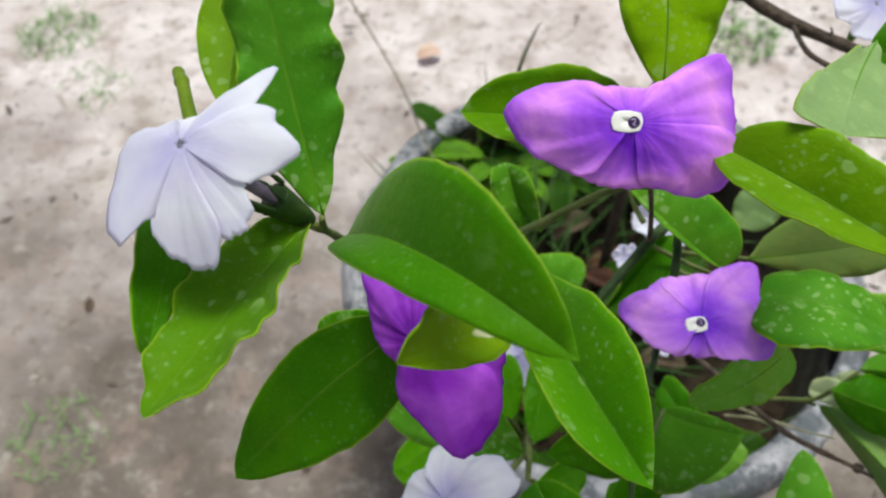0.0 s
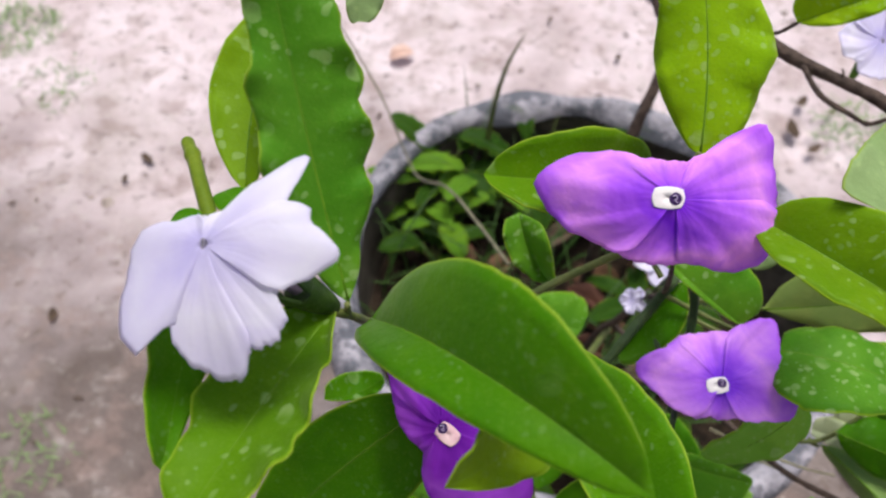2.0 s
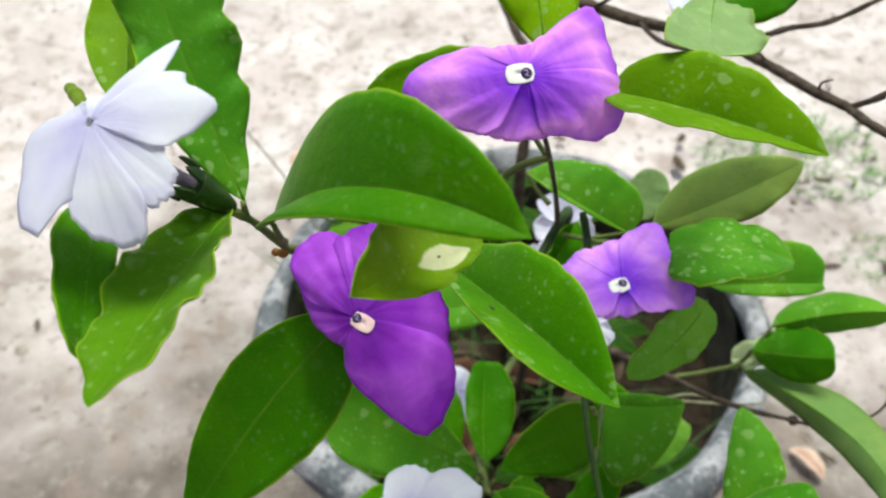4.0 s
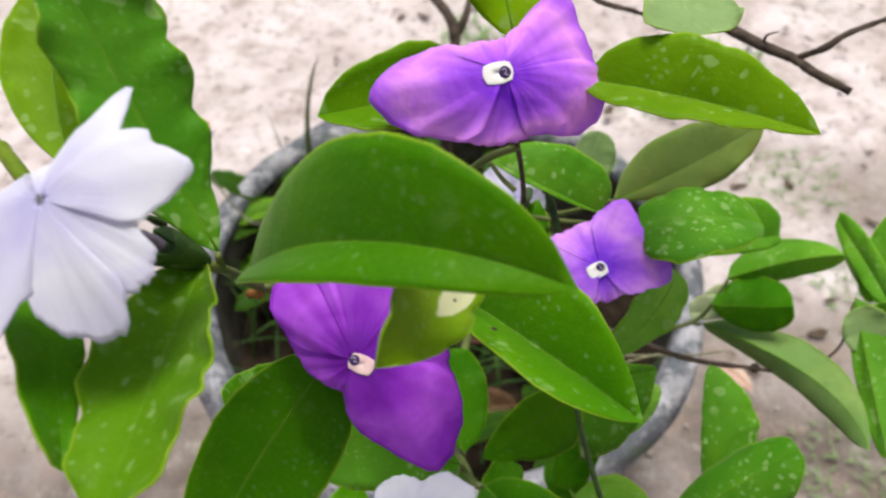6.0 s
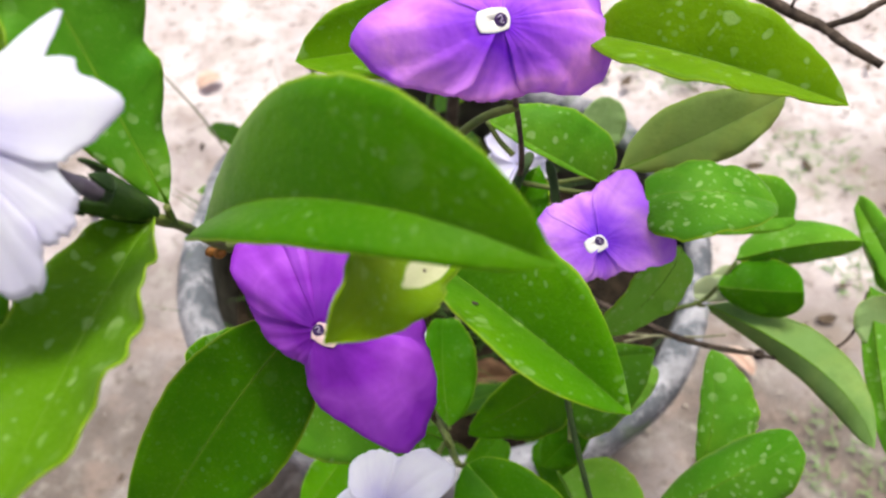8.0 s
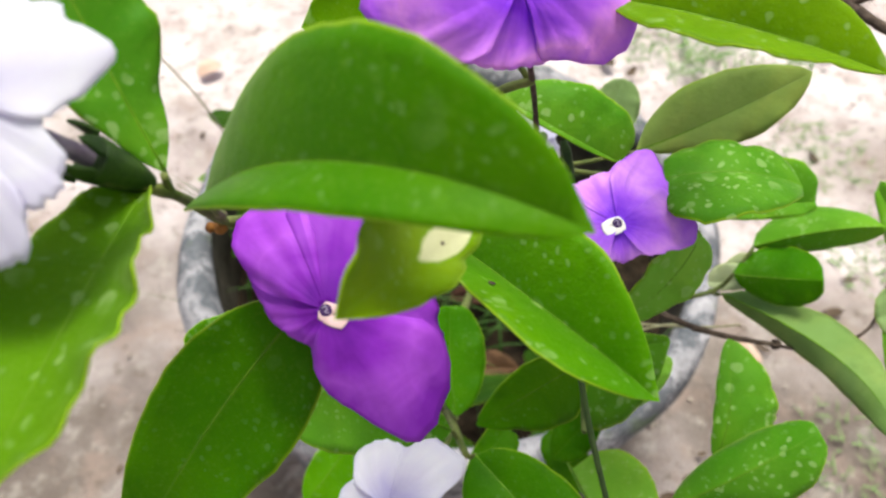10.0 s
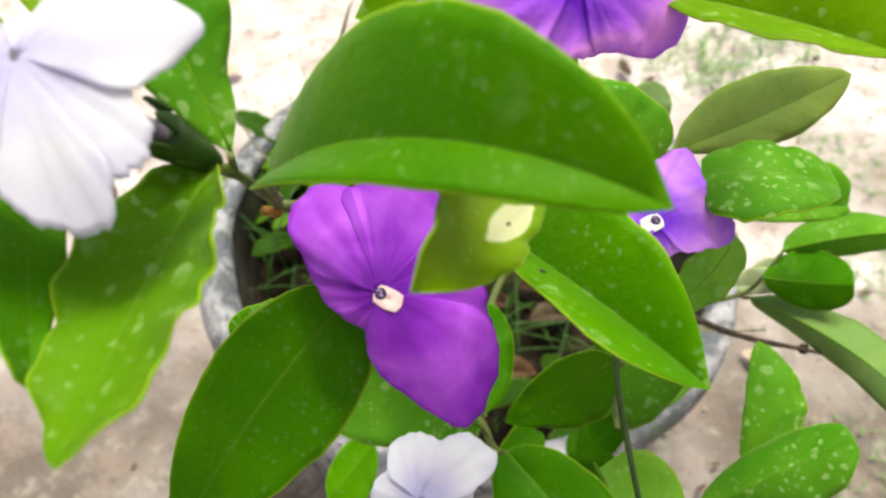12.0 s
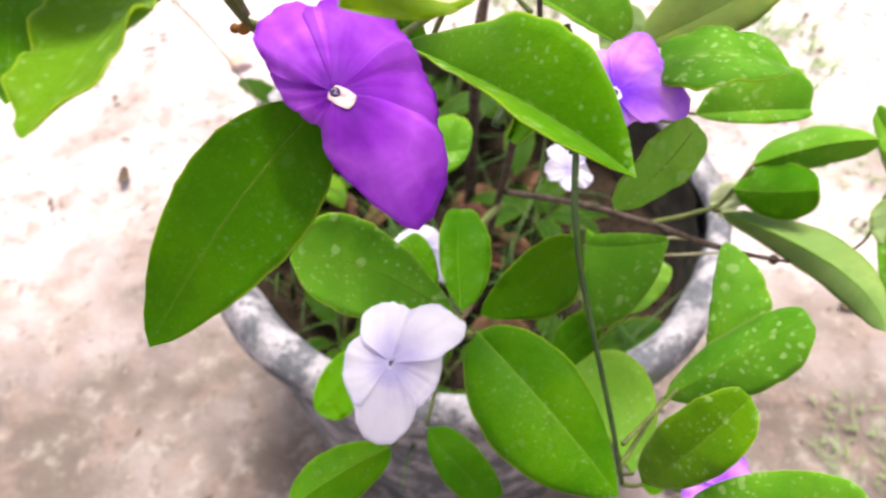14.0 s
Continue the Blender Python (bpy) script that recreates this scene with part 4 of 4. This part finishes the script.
tube("stem", [(143.7, 156.4, 453.2), (143.4, 156.4, 456.7), (145.4, 154.6, 458.5)], 0.45, 0.25, BARK, shrub, sides=6, knots=0.12, seed=50)
tube("stem", [(135, 171.8, 455.6), (132.8, 172.4, 458.3), (130.1, 173.2, 458.8)], 0.45, 0.25, BARK, shrub, sides=6, knots=0.12, seed=51)
tube("stem", [(128.4, 180.6, 456.1), (128.9, 180.8, 458.9), (128.5, 182, 460.5)], 0.45, 0.25, BARK, shrub, sides=6, knots=0.12, seed=52)
tube("stem", [(116.1, 196.5, 455.7), (116.5, 196.4, 458.1), (116, 197.5, 459.4)], 0.45, 0.25, BARK, shrub, sides=6, knots=0.12, seed=53)
tube("stem", [(125.5, 186.8, 456.7), (132.3, 180.8, 458), (142.6, 177, 462.9), (153.4, 173.5, 465.6), (165.4, 169.1, 474.3)], 1.2, 0.8, BARK, shrub, knots=0.1, seed=7)
tube("stem", [(148.6, 148.8, 452.6), (151.5, 142.9, 459.2), (157.2, 142.5, 462.5), (168.5, 140.4, 466.2)], 1.1, 0.7, BARK, shrub, knots=0.1, seed=8)
tube("stem", [(108.5, 204.5, 455), (107.7, 194, 456.5), (108.5, 187, 457.5), (113.3, 181.2, 457.6), (117, 177.5, 457.6), (121, 176.5, 460.5)], 0.9, 0.55, BARK, shrub, "thin hooked side twig", knots=0.1, seed=17)
tube("stem", [(97, 214.5, 457), (99, 208, 463), (101, 204, 469.5)], 0.7, 0.5, BARK, shrub, knots=0.06, seed=24)
lump("bud", (-9.9, 101.0, 477.3), (1.1, 0.95, 1.0), BUD, shrub, "small orange-brown bud", seed=3)
lump("bud", (-11.2, 101.6, 477.2), (0.85, 0.8, 0.85), BUD, shrub, "small orange-brown bud", seed=4)

tube("stem", [(-6, 103.5, 474), (-9, 101.5, 478), (-14, 95.5, 492), (-20, 92, 500)], 0.85, 0.65, STEM, shrub, knots=0.06, seed=22, bulge=((0.72, 0.5),))
# narrow green pod and two unopened leaves beside the white flower
tube("seed_pod", [(-33.6, 101, 508), (-36.6, 109, 508.3), (-38.6, 114.5, 508), (-40.2, 118, 507.6), (-40.4, 118.6, 507.5)], 1.25, 1.0, POD, shrub, "narrow olive-green pod", sides=12, bulge=((0.55, 0.25),))
lump("pod_tip", (-40.3, 118.4, 507.5), (1.1, 1.1, 1.0), POD, shrub, "rounded tip of the pod", seed=2)
leaf((-29, 103, 507), (-31, 106, 507.5), (-33.5, 109, 506.5), (2.6, 1.2, 0.6), (-2.4, -1.5, 0.3), DARK, a=0.5, b=0.4)
leaf((-34, 101, 508), (-37, 102, 508.5), (-40, 102.5, 507.5), (0.5, 1.6, 0.3), (-0.4, -1.4, 0.2), DARK, a=0.5, b=0.4)
# dark specks on the leaf blades
disc("leaf_speck", (14.6, 71.9, 499), (0.01, -0.58, 0.82), (1, 0, 0), 0.22, BARK, shrub, hole=0.02)
disc("leaf_speck", (26.1, 81.8, 473.6), (0.49, 0.36, 0.80), (1, 0, 0), 0.45, BARK, shrub, hole=0.02, stretch=1.4)
disc("leaf_speck", (79, 46.1, 394.3), (-0.5, -0.4, 0.75), (1, 0, 0), 0.5, BARK, shrub, hole=0.02, stretch=1.2)
tube("stem", [(112, 152, 320), (122, 140, 330), (132, 128, 342), (141, 124, 345)], 0.5, 0.4, PALE_TWIG, shrub, "thin pale dead twig", knots=0.1, seed=14)
tube("stem", [(112, 117, 368), (106, 121, 366), (98, 124, 362)], 0.6, 0.4, PALE_TWIG, shrub, knots=0.1, seed=15)
tube("stem", [(112, 322, 150), (109, 316, 260), (108.6, 313, 318), (122, 336, 353), (118, 363, 364), (114, 395, 380)], 3.6, 2.4, BARK, shrub, "forked brown woody stem", knots=0.04, seed=16)
tube("stem", [(121, 334, 351), (127, 336, 358), (134, 344, 366)], 2.8, 1.6, BARK, shrub, knots=0.06, seed=23)
lump("bud", (135.5, 105.8, 363.5), (1.6, 1.6, 1.8), BARK, shrub, "black broken twig end", seed=9)


def small_bloom(centre, normal, size, material, label, root, seed, open_=0.5, **how):
    """A half-open flower: five petals around a centre, leaning forward by open_."""
    rng = np.random.default_rng(seed)
    rim = []
    for k in range(5):
        at, ln, f = 72 * k + 36 + rng.uniform(-10, 10), size * rng.uniform(0.85, 1.15), open_ * rng.uniform(-0.7, 0.1)
        rim += [(72 * k, size * 0.72, f), (at - 14, ln * 0.97, f), (at + 14, ln, f)]
    return flower(centre, material, label, rim, [(72 * k, rng.uniform(-0.3, 0.3)) for k in range(5)], normal=normal, root=root, **how)


small_bloom((60, 151, 412), (-0.3, -0.5, 0.8), 4, WHITE, "white flower deep among the stems", (68, 160, 398), 5, 0.6, eye=0, throat=0)
small_bloom((82, 182, 391), (-0.2, -0.5, 0.8), 12, WHITE, "white flower behind the stems", (88, 195, 372), 8, 0.6, eye=0, throat=0)
small_bloom((76.9, 141, 385.5), (0.1, -0.5, 0.85), 8, WHITE, "white flower under the leaves", (84, 146, 370), 9, 0.4, eye=0, throat=0)
small_bloom((141, 222, 450), (0, -0.5, 0.85), 15, WHITE, "white flower at the far side of the shrub", (140, 225, 432), 6, 0.4, eye=0)
small_bloom((90, 48.5, 347), (0.1, -0.3, 0.95), 11, VIOLET, "violet flower low on the shrub", (80, 55, 340), 7, 0.3, eye=1.9)

# stalks from leaf bases to the stems they grow on
UPPER_STALKS = [((-10, 96, 489), (-9, 101, 480)), ((-14, 95, 496), (-14, 95.5, 492)), ((0, 92, 466), (3, 109, 465)), ((20, 114, 460), (22, 121, 456)),
              ((47, 124, 501), (46, 123, 486)), ((46, 139, 480), (52, 129, 468)), ((58, 117, 493), (47, 123, 484)), ((88, 136, 431), (66, 150, 418)),
              ((84, 120, 439), (64, 142, 428)), ((98, 116, 419), (66, 140, 415)), ((52, 142, 453), (56, 134, 448)), ((81, 72, 361), (58, 54, 368)),
              ((67, 53, 354), (58, 51, 365))]
LOWER_STALKS = [((99, 80, 362), (60, 58, 372)), ((74, 64, 333), (60, 56, 360)), ((60, 96, 407), (55, 90, 420)), ((74, 118, 378), (55, 84, 400)),
              ((31, 105, 374), (33, 104, 369)), ((33, 94, 381), (31, 95, 380)), ((126, 124, 380), (125, 125, 373)), ((125, 124, 370), (122, 126, 371)),
              ((106, 128, 411), (66, 152, 412)), ((72, 150, 423), (64, 146, 425)), ((31, 141, 436), (34, 129, 458)), ((35, 112, 365), (36, 118, 358)),
              ((7, 88, 341), (33, 110, 362)), ((19, 94, 336), (36, 122, 354))]
for a0, b0 in UPPER_STALKS + LOWER_STALKS:
    mid = [(p + q) / 2 for p, q in zip(a0, b0)]
    mid[2] -= 1.0
    tube("leaf_stalk", [a0, mid, b0], 0.55, 0.75, STEM, shrub, sides=6, steps=4)

# ---- pot and ground ----
def lathe(profile, centre, sides=96, wobble=0.0, seed=0):
    verts, faces = [], []
    n = len(profile)
    for k in range(sides):
        ang = 2 * math.pi * k / sides
        for i, (r, z) in enumerate(profile):
            w = wobble * noise.noise(Vector((math.cos(ang) * 3 + seed, math.sin(ang) * 3, i * 0.35)))
            verts.append((centre[0] + (r + w) * math.cos(ang), centre[1] + (r + w) * math.sin(ang), z + w * 0.8))
    for k in range(sides):
        for i in range(n - 1):
            a, b = k * n + i, ((k + 1) % sides) * n + i
            faces.append((a, b, b + 1, a + 1))
    return verts, faces


POT = (0.102, 0.300)
pot = thing("plant_pot", (POT[0], POT[1], 0), "round grey weathered concrete plant pot standing on bare earth", "plant pot")
v, f = lathe([(0.0, 0.002), (0.112, 0.002), (0.119, 0.008), (0.131, 0.08), (0.143, 0.16), (0.1455, 0.178), (0.153, 0.185), (0.1575, 0.197), (0.158, 0.208), (0.1555, 0.216),
              (0.150, 0.2195), (0.1445, 0.2185), (0.1405, 0.2135), (0.1395, 0.208)], POT, 128, 0.005, 2)
mesh_object("pot_body", v, f, CONCRETE, pot)
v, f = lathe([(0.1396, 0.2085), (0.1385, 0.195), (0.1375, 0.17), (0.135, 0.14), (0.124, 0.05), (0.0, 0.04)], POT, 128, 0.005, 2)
mesh_object("inner_wall", v, f, INNER_CONCRETE, pot, "dark brown inner wall")
v, f = [], []
rings, sides = 26, 64
for i in range(rings + 1):
    for k in range(sides):
        r, ang = 0.1355 * i / rings, 2 * math.pi * k / sides
        x, y = POT[0] + r * math.cos(ang), POT[1] + r * math.sin(ang)
        v.append((x, y, 0.152 + 0.010 * noise.noise(Vector((x * 30, y * 30, 0))) + 0.006 * noise.noise(Vector((x * 90, y * 90, 5)))))
for i in range(rings):
    for k in range(sides):
        a, b = i * sides + k, i * sides + (k + 1) % sides
        f.append((a, a + sides, b + sides, b))
mesh_object("soil", v, f, SOIL, pot, "dark damp soil in the pot")

# ground: one sheet, fine near the pot
xs = np.concatenate([-np.geomspace(400, 1.3, 18), np.linspace(-1.2, 1.6, 150), np.geomspace(1.7, 400, 18)])
ys = np.concatenate([-np.geomspace(400, 0.9, 18), np.linspace(-0.8, 2.4, 170), np.geomspace(2.5, 400, 18)])
v = []
for y in ys:
    for x in xs:
        near = 1.0 if abs(x) < 1.7 and -0.9 < y < 2.5 else 0.0
        z = near * (0.010 * noise.noise(Vector((x * 4, y * 4, 1))) + 0.005 * noise.noise(Vector((x * 17, y * 17, 3))) + 0.0025 * noise.noise(Vector((x * 45, y * 45, 7))))
        v.append((x, y, z - 0.004))
nx = len(xs)
f = [(j * nx + i, j * nx + i + 1, (j + 1) * nx + i + 1, (j + 1) * nx + i) for j in range(len(ys) - 1) for i in range(nx - 1)]
tagged(mesh_object("ground", v, f, EARTH), "bare sandy pinkish-brown earth, painted shade darkening it near the pot", "ground", kind="structure")

# plain wall added unseen behind the camera to block sky and bounce light
def box(name, lo, hi, material, label, category):
    bm = bmesh.new()
    bmesh.ops.create_cube(bm, size=1.0)
    for vert in bm.verts:
        vert.co = Vector([(p + q) / 2 + c * (q - p) for p, q, c in zip(lo, hi, vert.co)])
    bmesh.ops.bevel(bm, geom=bm.edges[:], offset=0.01, segments=2, affect="EDGES")
    me = bpy.data.meshes.new(name)
    bm.to_mesh(me)
    bm.free()
    me.materials.append(material)
    return tagged(new(name, me), label, category, kind="structure")


ADDED_WALL = plain_material("added_wall_plain", (0.50, 0.49, 0.47), (0.58, 0.57, 0.55), 3.0, 0.9, 0.2, 0.002)
box("wall_south", (-6, -1.6, -0.05), (6, -1.4, 2.6), ADDED_WALL, "added unseen wall that blocks sky and bounces light", "wall")

# ---- weeds, litter ----
rng = np.random.default_rng(11)


def weed(at, count, size, material, label, lift=0.6, name="weed", spread=1.0, seed=0):
    """A low weed: a rosette of small leaves on thin stalks (metres)."""
    r = np.random.default_rng(seed)
    root = thing(name, at, label, "weed", "weeds")
    o = np.array(at) * 1000
    for k in range(count):
        ang = 2 * math.pi * (k + r.uniform(-0.3, 0.3)) / count
        d = np.array((math.cos(ang), math.sin(ang), 0))
        s = np.array((-math.sin(ang), math.cos(ang), 0))
        ln = size * 1000 * r.uniform(0.6, 1.1)
        up = np.array((0, 0, 1.0)) * ln * lift * r.uniform(0.4, 1.2)
        B = o + d * ln * 0.25 * spread + up * 0.75
        T = o + d * ln * 1.1 * spread + up * r.uniform(0.6, 1.1)
        M = (B + T) / 2 + np.array((0, 0, ln * 0.10))
        w = s * ln * r.uniform(0.14, 0.23)
        tube("stalk", [o, (o + B) / 2 + up * 0.1, B], ln * 0.022, ln * 0.016, STEM, root, sides=6, steps=4)
        blade("leaf", B, M, T, w + np.array((0, 0, ln * 0.05)), -w + np.array((0, 0, ln * 0.05)), root, material, a=0.5, b=0.6, nu=10, nv=3, wave=0.02 * ln, seed=k + seed)
    return root


weed((0.004, 0.384, 0.160), 5, 0.046, WEED_LIGHT, "light green weed at the edge of the pot", 1.2, seed=1)
weed((0.046, 0.396, 0.160), 6, 0.050, WEED_LIGHT, "green weed growing inside the pot", 1.1, seed=2)
weed((0.022, 0.400, 0.160), 9, 0.042, WEED_SHADED, "dark green weed leaning over the pot's rim", 1.25, seed=9)
weed((0.016, 0.366, 0.160), 5, 0.040, WEED_LIGHT, "light green weed at the edge of the pot", 1.2, seed=14)
weed((0.080, 0.412, 0.160), 8, 0.045, WEED_SHADED, "dark green weed leaning over the pot's rim", 1.3, seed=15)
weed((0.125, 0.405, 0.160), 7, 0.042, WEED_SHADED, "dark green weed leaning over the pot's rim", 1.3, seed=16)
weed((0.090, 0.395, 0.160), 7, 0.050, WEED_SHADED, "green weed growing inside the pot", 1.0, seed=3)
weed((0.165, 0.375, 0.160), 6, 0.050, WEED_SHADED, "green weed inside the pot, shade painted into its colour", 1.0, seed=4)
weed((0.012, 0.345, 0.158), 7, 0.036, WEED_SHADED, "green weed inside the pot, shade painted into its colour", 0.9, seed=13)
weed((0.040, 0.300, 0.158), 8, 0.030, WEED_SHADED, "green weed inside the pot, shade painted into its colour", 0.9, seed=5)
weed((0.010, 0.245, 0.158), 6, 0.040, WEED_SHADED, "green weed inside the pot, shade painted into its colour", 0.9, seed=6)
weed((0.055, 0.200, 0.158), 7, 0.045, WEED_SHADED, "green weed inside the pot, shade painted into its colour", 0.8, seed=7)
weed((0.130, 0.190, 0.158), 7, 0.050, WEED_SHADED, "green weed inside the pot, shade painted into its colour", 0.8, seed=8)
weed((0.145, 0.295, 0.158), 7, 0.045, WEED_SHADED, "green weed inside the pot, shade painted into its colour", 0.9, seed=12)


def tuft(name, centre, count, height, spread, label, lean=0.7, width=1.0, seed=0, kind="stuff", material=None):
    """Grass blades in one mesh (metres)."""
    r = np.random.default_rng(seed)
    verts, faces = [], []
    for k in range(count):
        ang, rad = r.uniform(0, 6.283), spread * math.sqrt(r.uniform())
        o = np.array((centre[0] + rad * math.cos(ang), centre[1] + rad * math.sin(ang), centre[2]))
        turn = r.uniform(0, 6.283)
        d, s = np.array((math.cos(turn), math.sin(turn), 0)), np.array((-math.sin(turn), math.cos(turn), 0))
        h, w = height * r.uniform(0.45, 1.1), 0.0011 * width * r.uniform(0.7, 1.4)
        base = len(verts)
        for i in range(6):
            t = i / 5
            p = o + np.array((0, 0, h * t * (1 - 0.25 * lean * t))) + d * h * lean * t * t
            ww = w * (1 - t) ** 0.6
            verts += [p - s * ww, p + s * ww + np.array((0, 0, ww * 0.5))]
        for i in range(5):
            a = base + 2 * i
            faces.append((a, a + 1, a + 3, a + 2))
    return tagged(mesh_object(name, verts, faces, material or GRASS), label, "grass", kind=kind)


FADED = plain_material("grass_faded", (0.14, 0.24, 0.08), (0.24, 0.34, 0.14), 60, 0.7)
tuft("grass_in_pot", (0.070, 0.325, 0.155), 130, 0.085, 0.095, "thin grass blades growing inside the pot", 0.8, 1.1, 1)
tuft("grass_in_pot", (0.090, 0.235, 0.155), 60, 0.070, 0.085, "thin grass blades growing inside the pot", 0.9, 1.0, 2)
tuft("grass_tuft", (-0.465, 0.792, -0.004), 192, 0.016, 0.050, "low tuft of grass on bare earth", 1.4, 1.0, 3, material=FADED)
tuft("grass_tuft", (-0.390, 0.696, -0.004), 144, 0.013, 0.044, "low tuft of grass on bare earth", 1.4, 0.9, 4, material=FADED)
tuft("grass_tuft", (-0.308, 0.272, -0.004), 96, 0.010, 0.039, "sparse low tuft of grass on bare earth", 1.4, 0.8, 5, material=FADED)
tuft("grass_tuft", (0.557, 0.442, -0.004), 128, 0.013, 0.050, "low tuft of grass on bare earth", 1.3, 0.9, 6, material=FADED)
tuft("grass_tuft", (0.528, 0.312, -0.004), 144, 0.013, 0.050, "low tuft of grass on bare earth", 1.3, 0.9, 7, material=FADED)
tuft("grass_tuft", (0.389, 0.156, -0.004), 96, 0.010, 0.044, "sparse low tuft of grass on bare earth", 1.3, 0.8, 8, material=FADED)
tuft("grass_tuft", (0.489, 0.636, -0.004), 160, 0.015, 0.055, "low tuft of grass on bare earth", 1.3, 1.0, 9, material=FADED)
tuft("grass_tuft", (0.581, 0.616, -0.004), 256, 0.020, 0.077, "leafy patch of grass on bare earth", 1.2, 1.2, 10, material=FADED)
tuft("grass_tuft", (0.351, 0.800, -0.004), 176, 0.020, 0.055, "leafy patch of grass on bare earth", 1.2, 1.2, 12, material=FADED)
for P, M, Q, w in (((50, 412, 160), (51, 416, 245), (63, 402, 312), 1.9), ((85, 380, 160), (86, 392, 205), (92, 405, 245), 1.3)):
    tall = blade("grass_blade", P, M, Q, (w, 0.6, 0), (-w, 0.6, 0), None, STEM, a=0.15, b=0.6, nu=10, nv=2)
    tagged(tall, "single tall grass blade growing in the pot", "grass", "tall grass blades")


def dry_leaf(at, length, width, turn, seed, label="curled brown dry leaf lying on the soil", tilt=0.2, material=None):
    r = np.random.default_rng(seed)
    o = np.array(at) * 1000
    d = np.array((math.cos(turn), math.sin(turn), r.uniform(-tilt, tilt)))
    s = np.array((-math.sin(turn), math.cos(turn), r.uniform(-tilt, tilt)))
    L = length * 500
    ob = blade("dry_leaf", o - d * L, o + np.array((0, 0, L * 0.25)), o + d * L, s * width * 500 + np.array((0, 0, L * 0.35)), -s * width * 500 + np.array((0, 0, L * 0.3)), None,
               material or DRY, a=0.5, b=0.55, wave=L * 0.06, waves=2, nu=12, nv=4, seed=seed, curl=0.4)
    return tagged(ob, label, "dry leaf", "dry leaves")


DRY_PALE = plain_material("dry_leaf_pale", (0.060, 0.040, 0.028), (0.11, 0.075, 0.055), 90, 0.8, 0.2, 0.001)
DRY_RED = plain_material("dry_leaf_red", (0.060, 0.026, 0.018), (0.11, 0.048, 0.032), 90, 0.8, 0.2, 0.001)
DRY_PINK = plain_material("dry_leaf_pink", (0.58, 0.38, 0.32), (0.66, 0.48, 0.42), 90, 0.8, 0.2, 0.001)
spots = [(0.055, 0.335), (0.075, 0.300), (0.105, 0.265), (0.120, 0.330), (0.085, 0.245), (0.065, 0.275), (0.100, 0.225), (0.140, 0.250), (0.030, 0.330), (0.155, 0.335),
         (0.095, 0.355), (0.060, 0.230), (0.125, 0.285), (0.165, 0.270), (0.110, 0.300), (0.045, 0.265)]
for i, (x, y) in enumerate(spots):
    dry_leaf((x, y, 0.164 + 0.008 * (i % 3)), rng.uniform(0.028, 0.042), rng.uniform(0.012, 0.020), rng.uniform(0, 6.28), 30 + i, material=(DRY, DRY_PALE, DRY_RED)[i % 3])
dry_leaf((0.349, 0.256, 0.004), 0.034, 0.013, 1.9, 60, "orange-brown dry leaf lying on the earth", material=DRY_PINK)
dry_leaf((-0.016, 0.753, 0.003), 0.030, 0.022, 0.4, 62, "pale pinkish dry leaf lying on the earth", tilt=0.04, material=DRY_PINK)

# crumbled brown leaf litter strewn over the earth
verts, faces = [], []
for k in range(420):
    if k % 3:
        x, y = rng.uniform(0.22, 0.95), rng.uniform(0.02, 1.0)
    else:
        x, y = rng.uniform(-0.7, 0.3), rng.uniform(0.0, 1.1)
    if math.hypot(x - POT[0], y - POT[1]) < 0.165:
        continue
    turn, ln = rng.uniform(0, 6.283), 0.0045 * rng.lognormal(0, 0.45)
    d, w = np.array((math.cos(turn), math.sin(turn), 0)), np.array((-math.sin(turn), math.cos(turn), 0)) * rng.uniform(0.25, 0.6)
    o, base = np.array((x, y, 0.0015)), len(verts)
    for a in range(5):
        t = a / 2 - 1
        half = ln * (1 - t * t) ** 0.6 * rng.uniform(0.75, 1.1)
        lift = np.array((0, 0, ln * (0.25 * t * t + rng.uniform(0, 0.15))))
        verts += [o + d * ln * t - w * half + lift, o + d * ln * t + np.array((0, 0, ln * 0.05)), o + d * ln * t + w * half + lift]
    faces += [(base + 3 * a + c, base + 3 * a + 3 + c, base + 3 * a + 4 + c, base + 3 * a + 1 + c) for a in range(4) for c in (0, 1)]
tagged(mesh_object("leaf_litter", verts, faces, DRY_PALE), "crumbled dark brown leaf litter scattered over the earth", "leaf litter", kind="stuff")

# thin dry stalk arching over the pot's edge
tagged(mesh_object("dry_stalk", *tube_data([(36.8, 218.6, 335.2), (25.5, 245.6, 328.9), (12.7, 274.6, 319.5), (-2, 352, 245), (-22, 385, 275), (-50, 425, 300), (-80, 480, 305), (-105, 540, 270), (-120, 600, 180)], 0.8, 0.5, knots=0.05), DRY_STALK),
                    "thin brown dry stalk bending over the pot's rim", "twig")

# pebbles and crumbs of earth
verts, faces = [], []
ico = bmesh.new()
bmesh.ops.create_icosphere(ico, subdivisions=1, radius=1.0)
unit_v = [np.array(q.co) for q in ico.verts]
unit_f = [tuple(q.index for q in t.verts) for t in ico.faces]
ico.free()
for k in range(1500):
    x, y = rng.uniform(-0.9, 1.1), rng.uniform(-0.1, 1.5)
    if math.hypot(x - POT[0], y - POT[1]) < 0.125:
        continue
    size = 0.0011 * rng.lognormal(0, 0.55)
    sx = rng.uniform(0.7, 1.4, 3) * (1, 1, 0.6)
    base = len(verts)
    for q in unit_v:
        verts.append(np.array((x, y, -0.001)) + q * size * sx * rng.uniform(0.8, 1.15))
    faces += [tuple(base + i for i in t) for t in unit_f]
tagged(mesh_object("gravel", verts, faces, PEBBLE, smooth=False), "small pebbles and crumbs scattered over the earth", "gravel", kind="stuff")
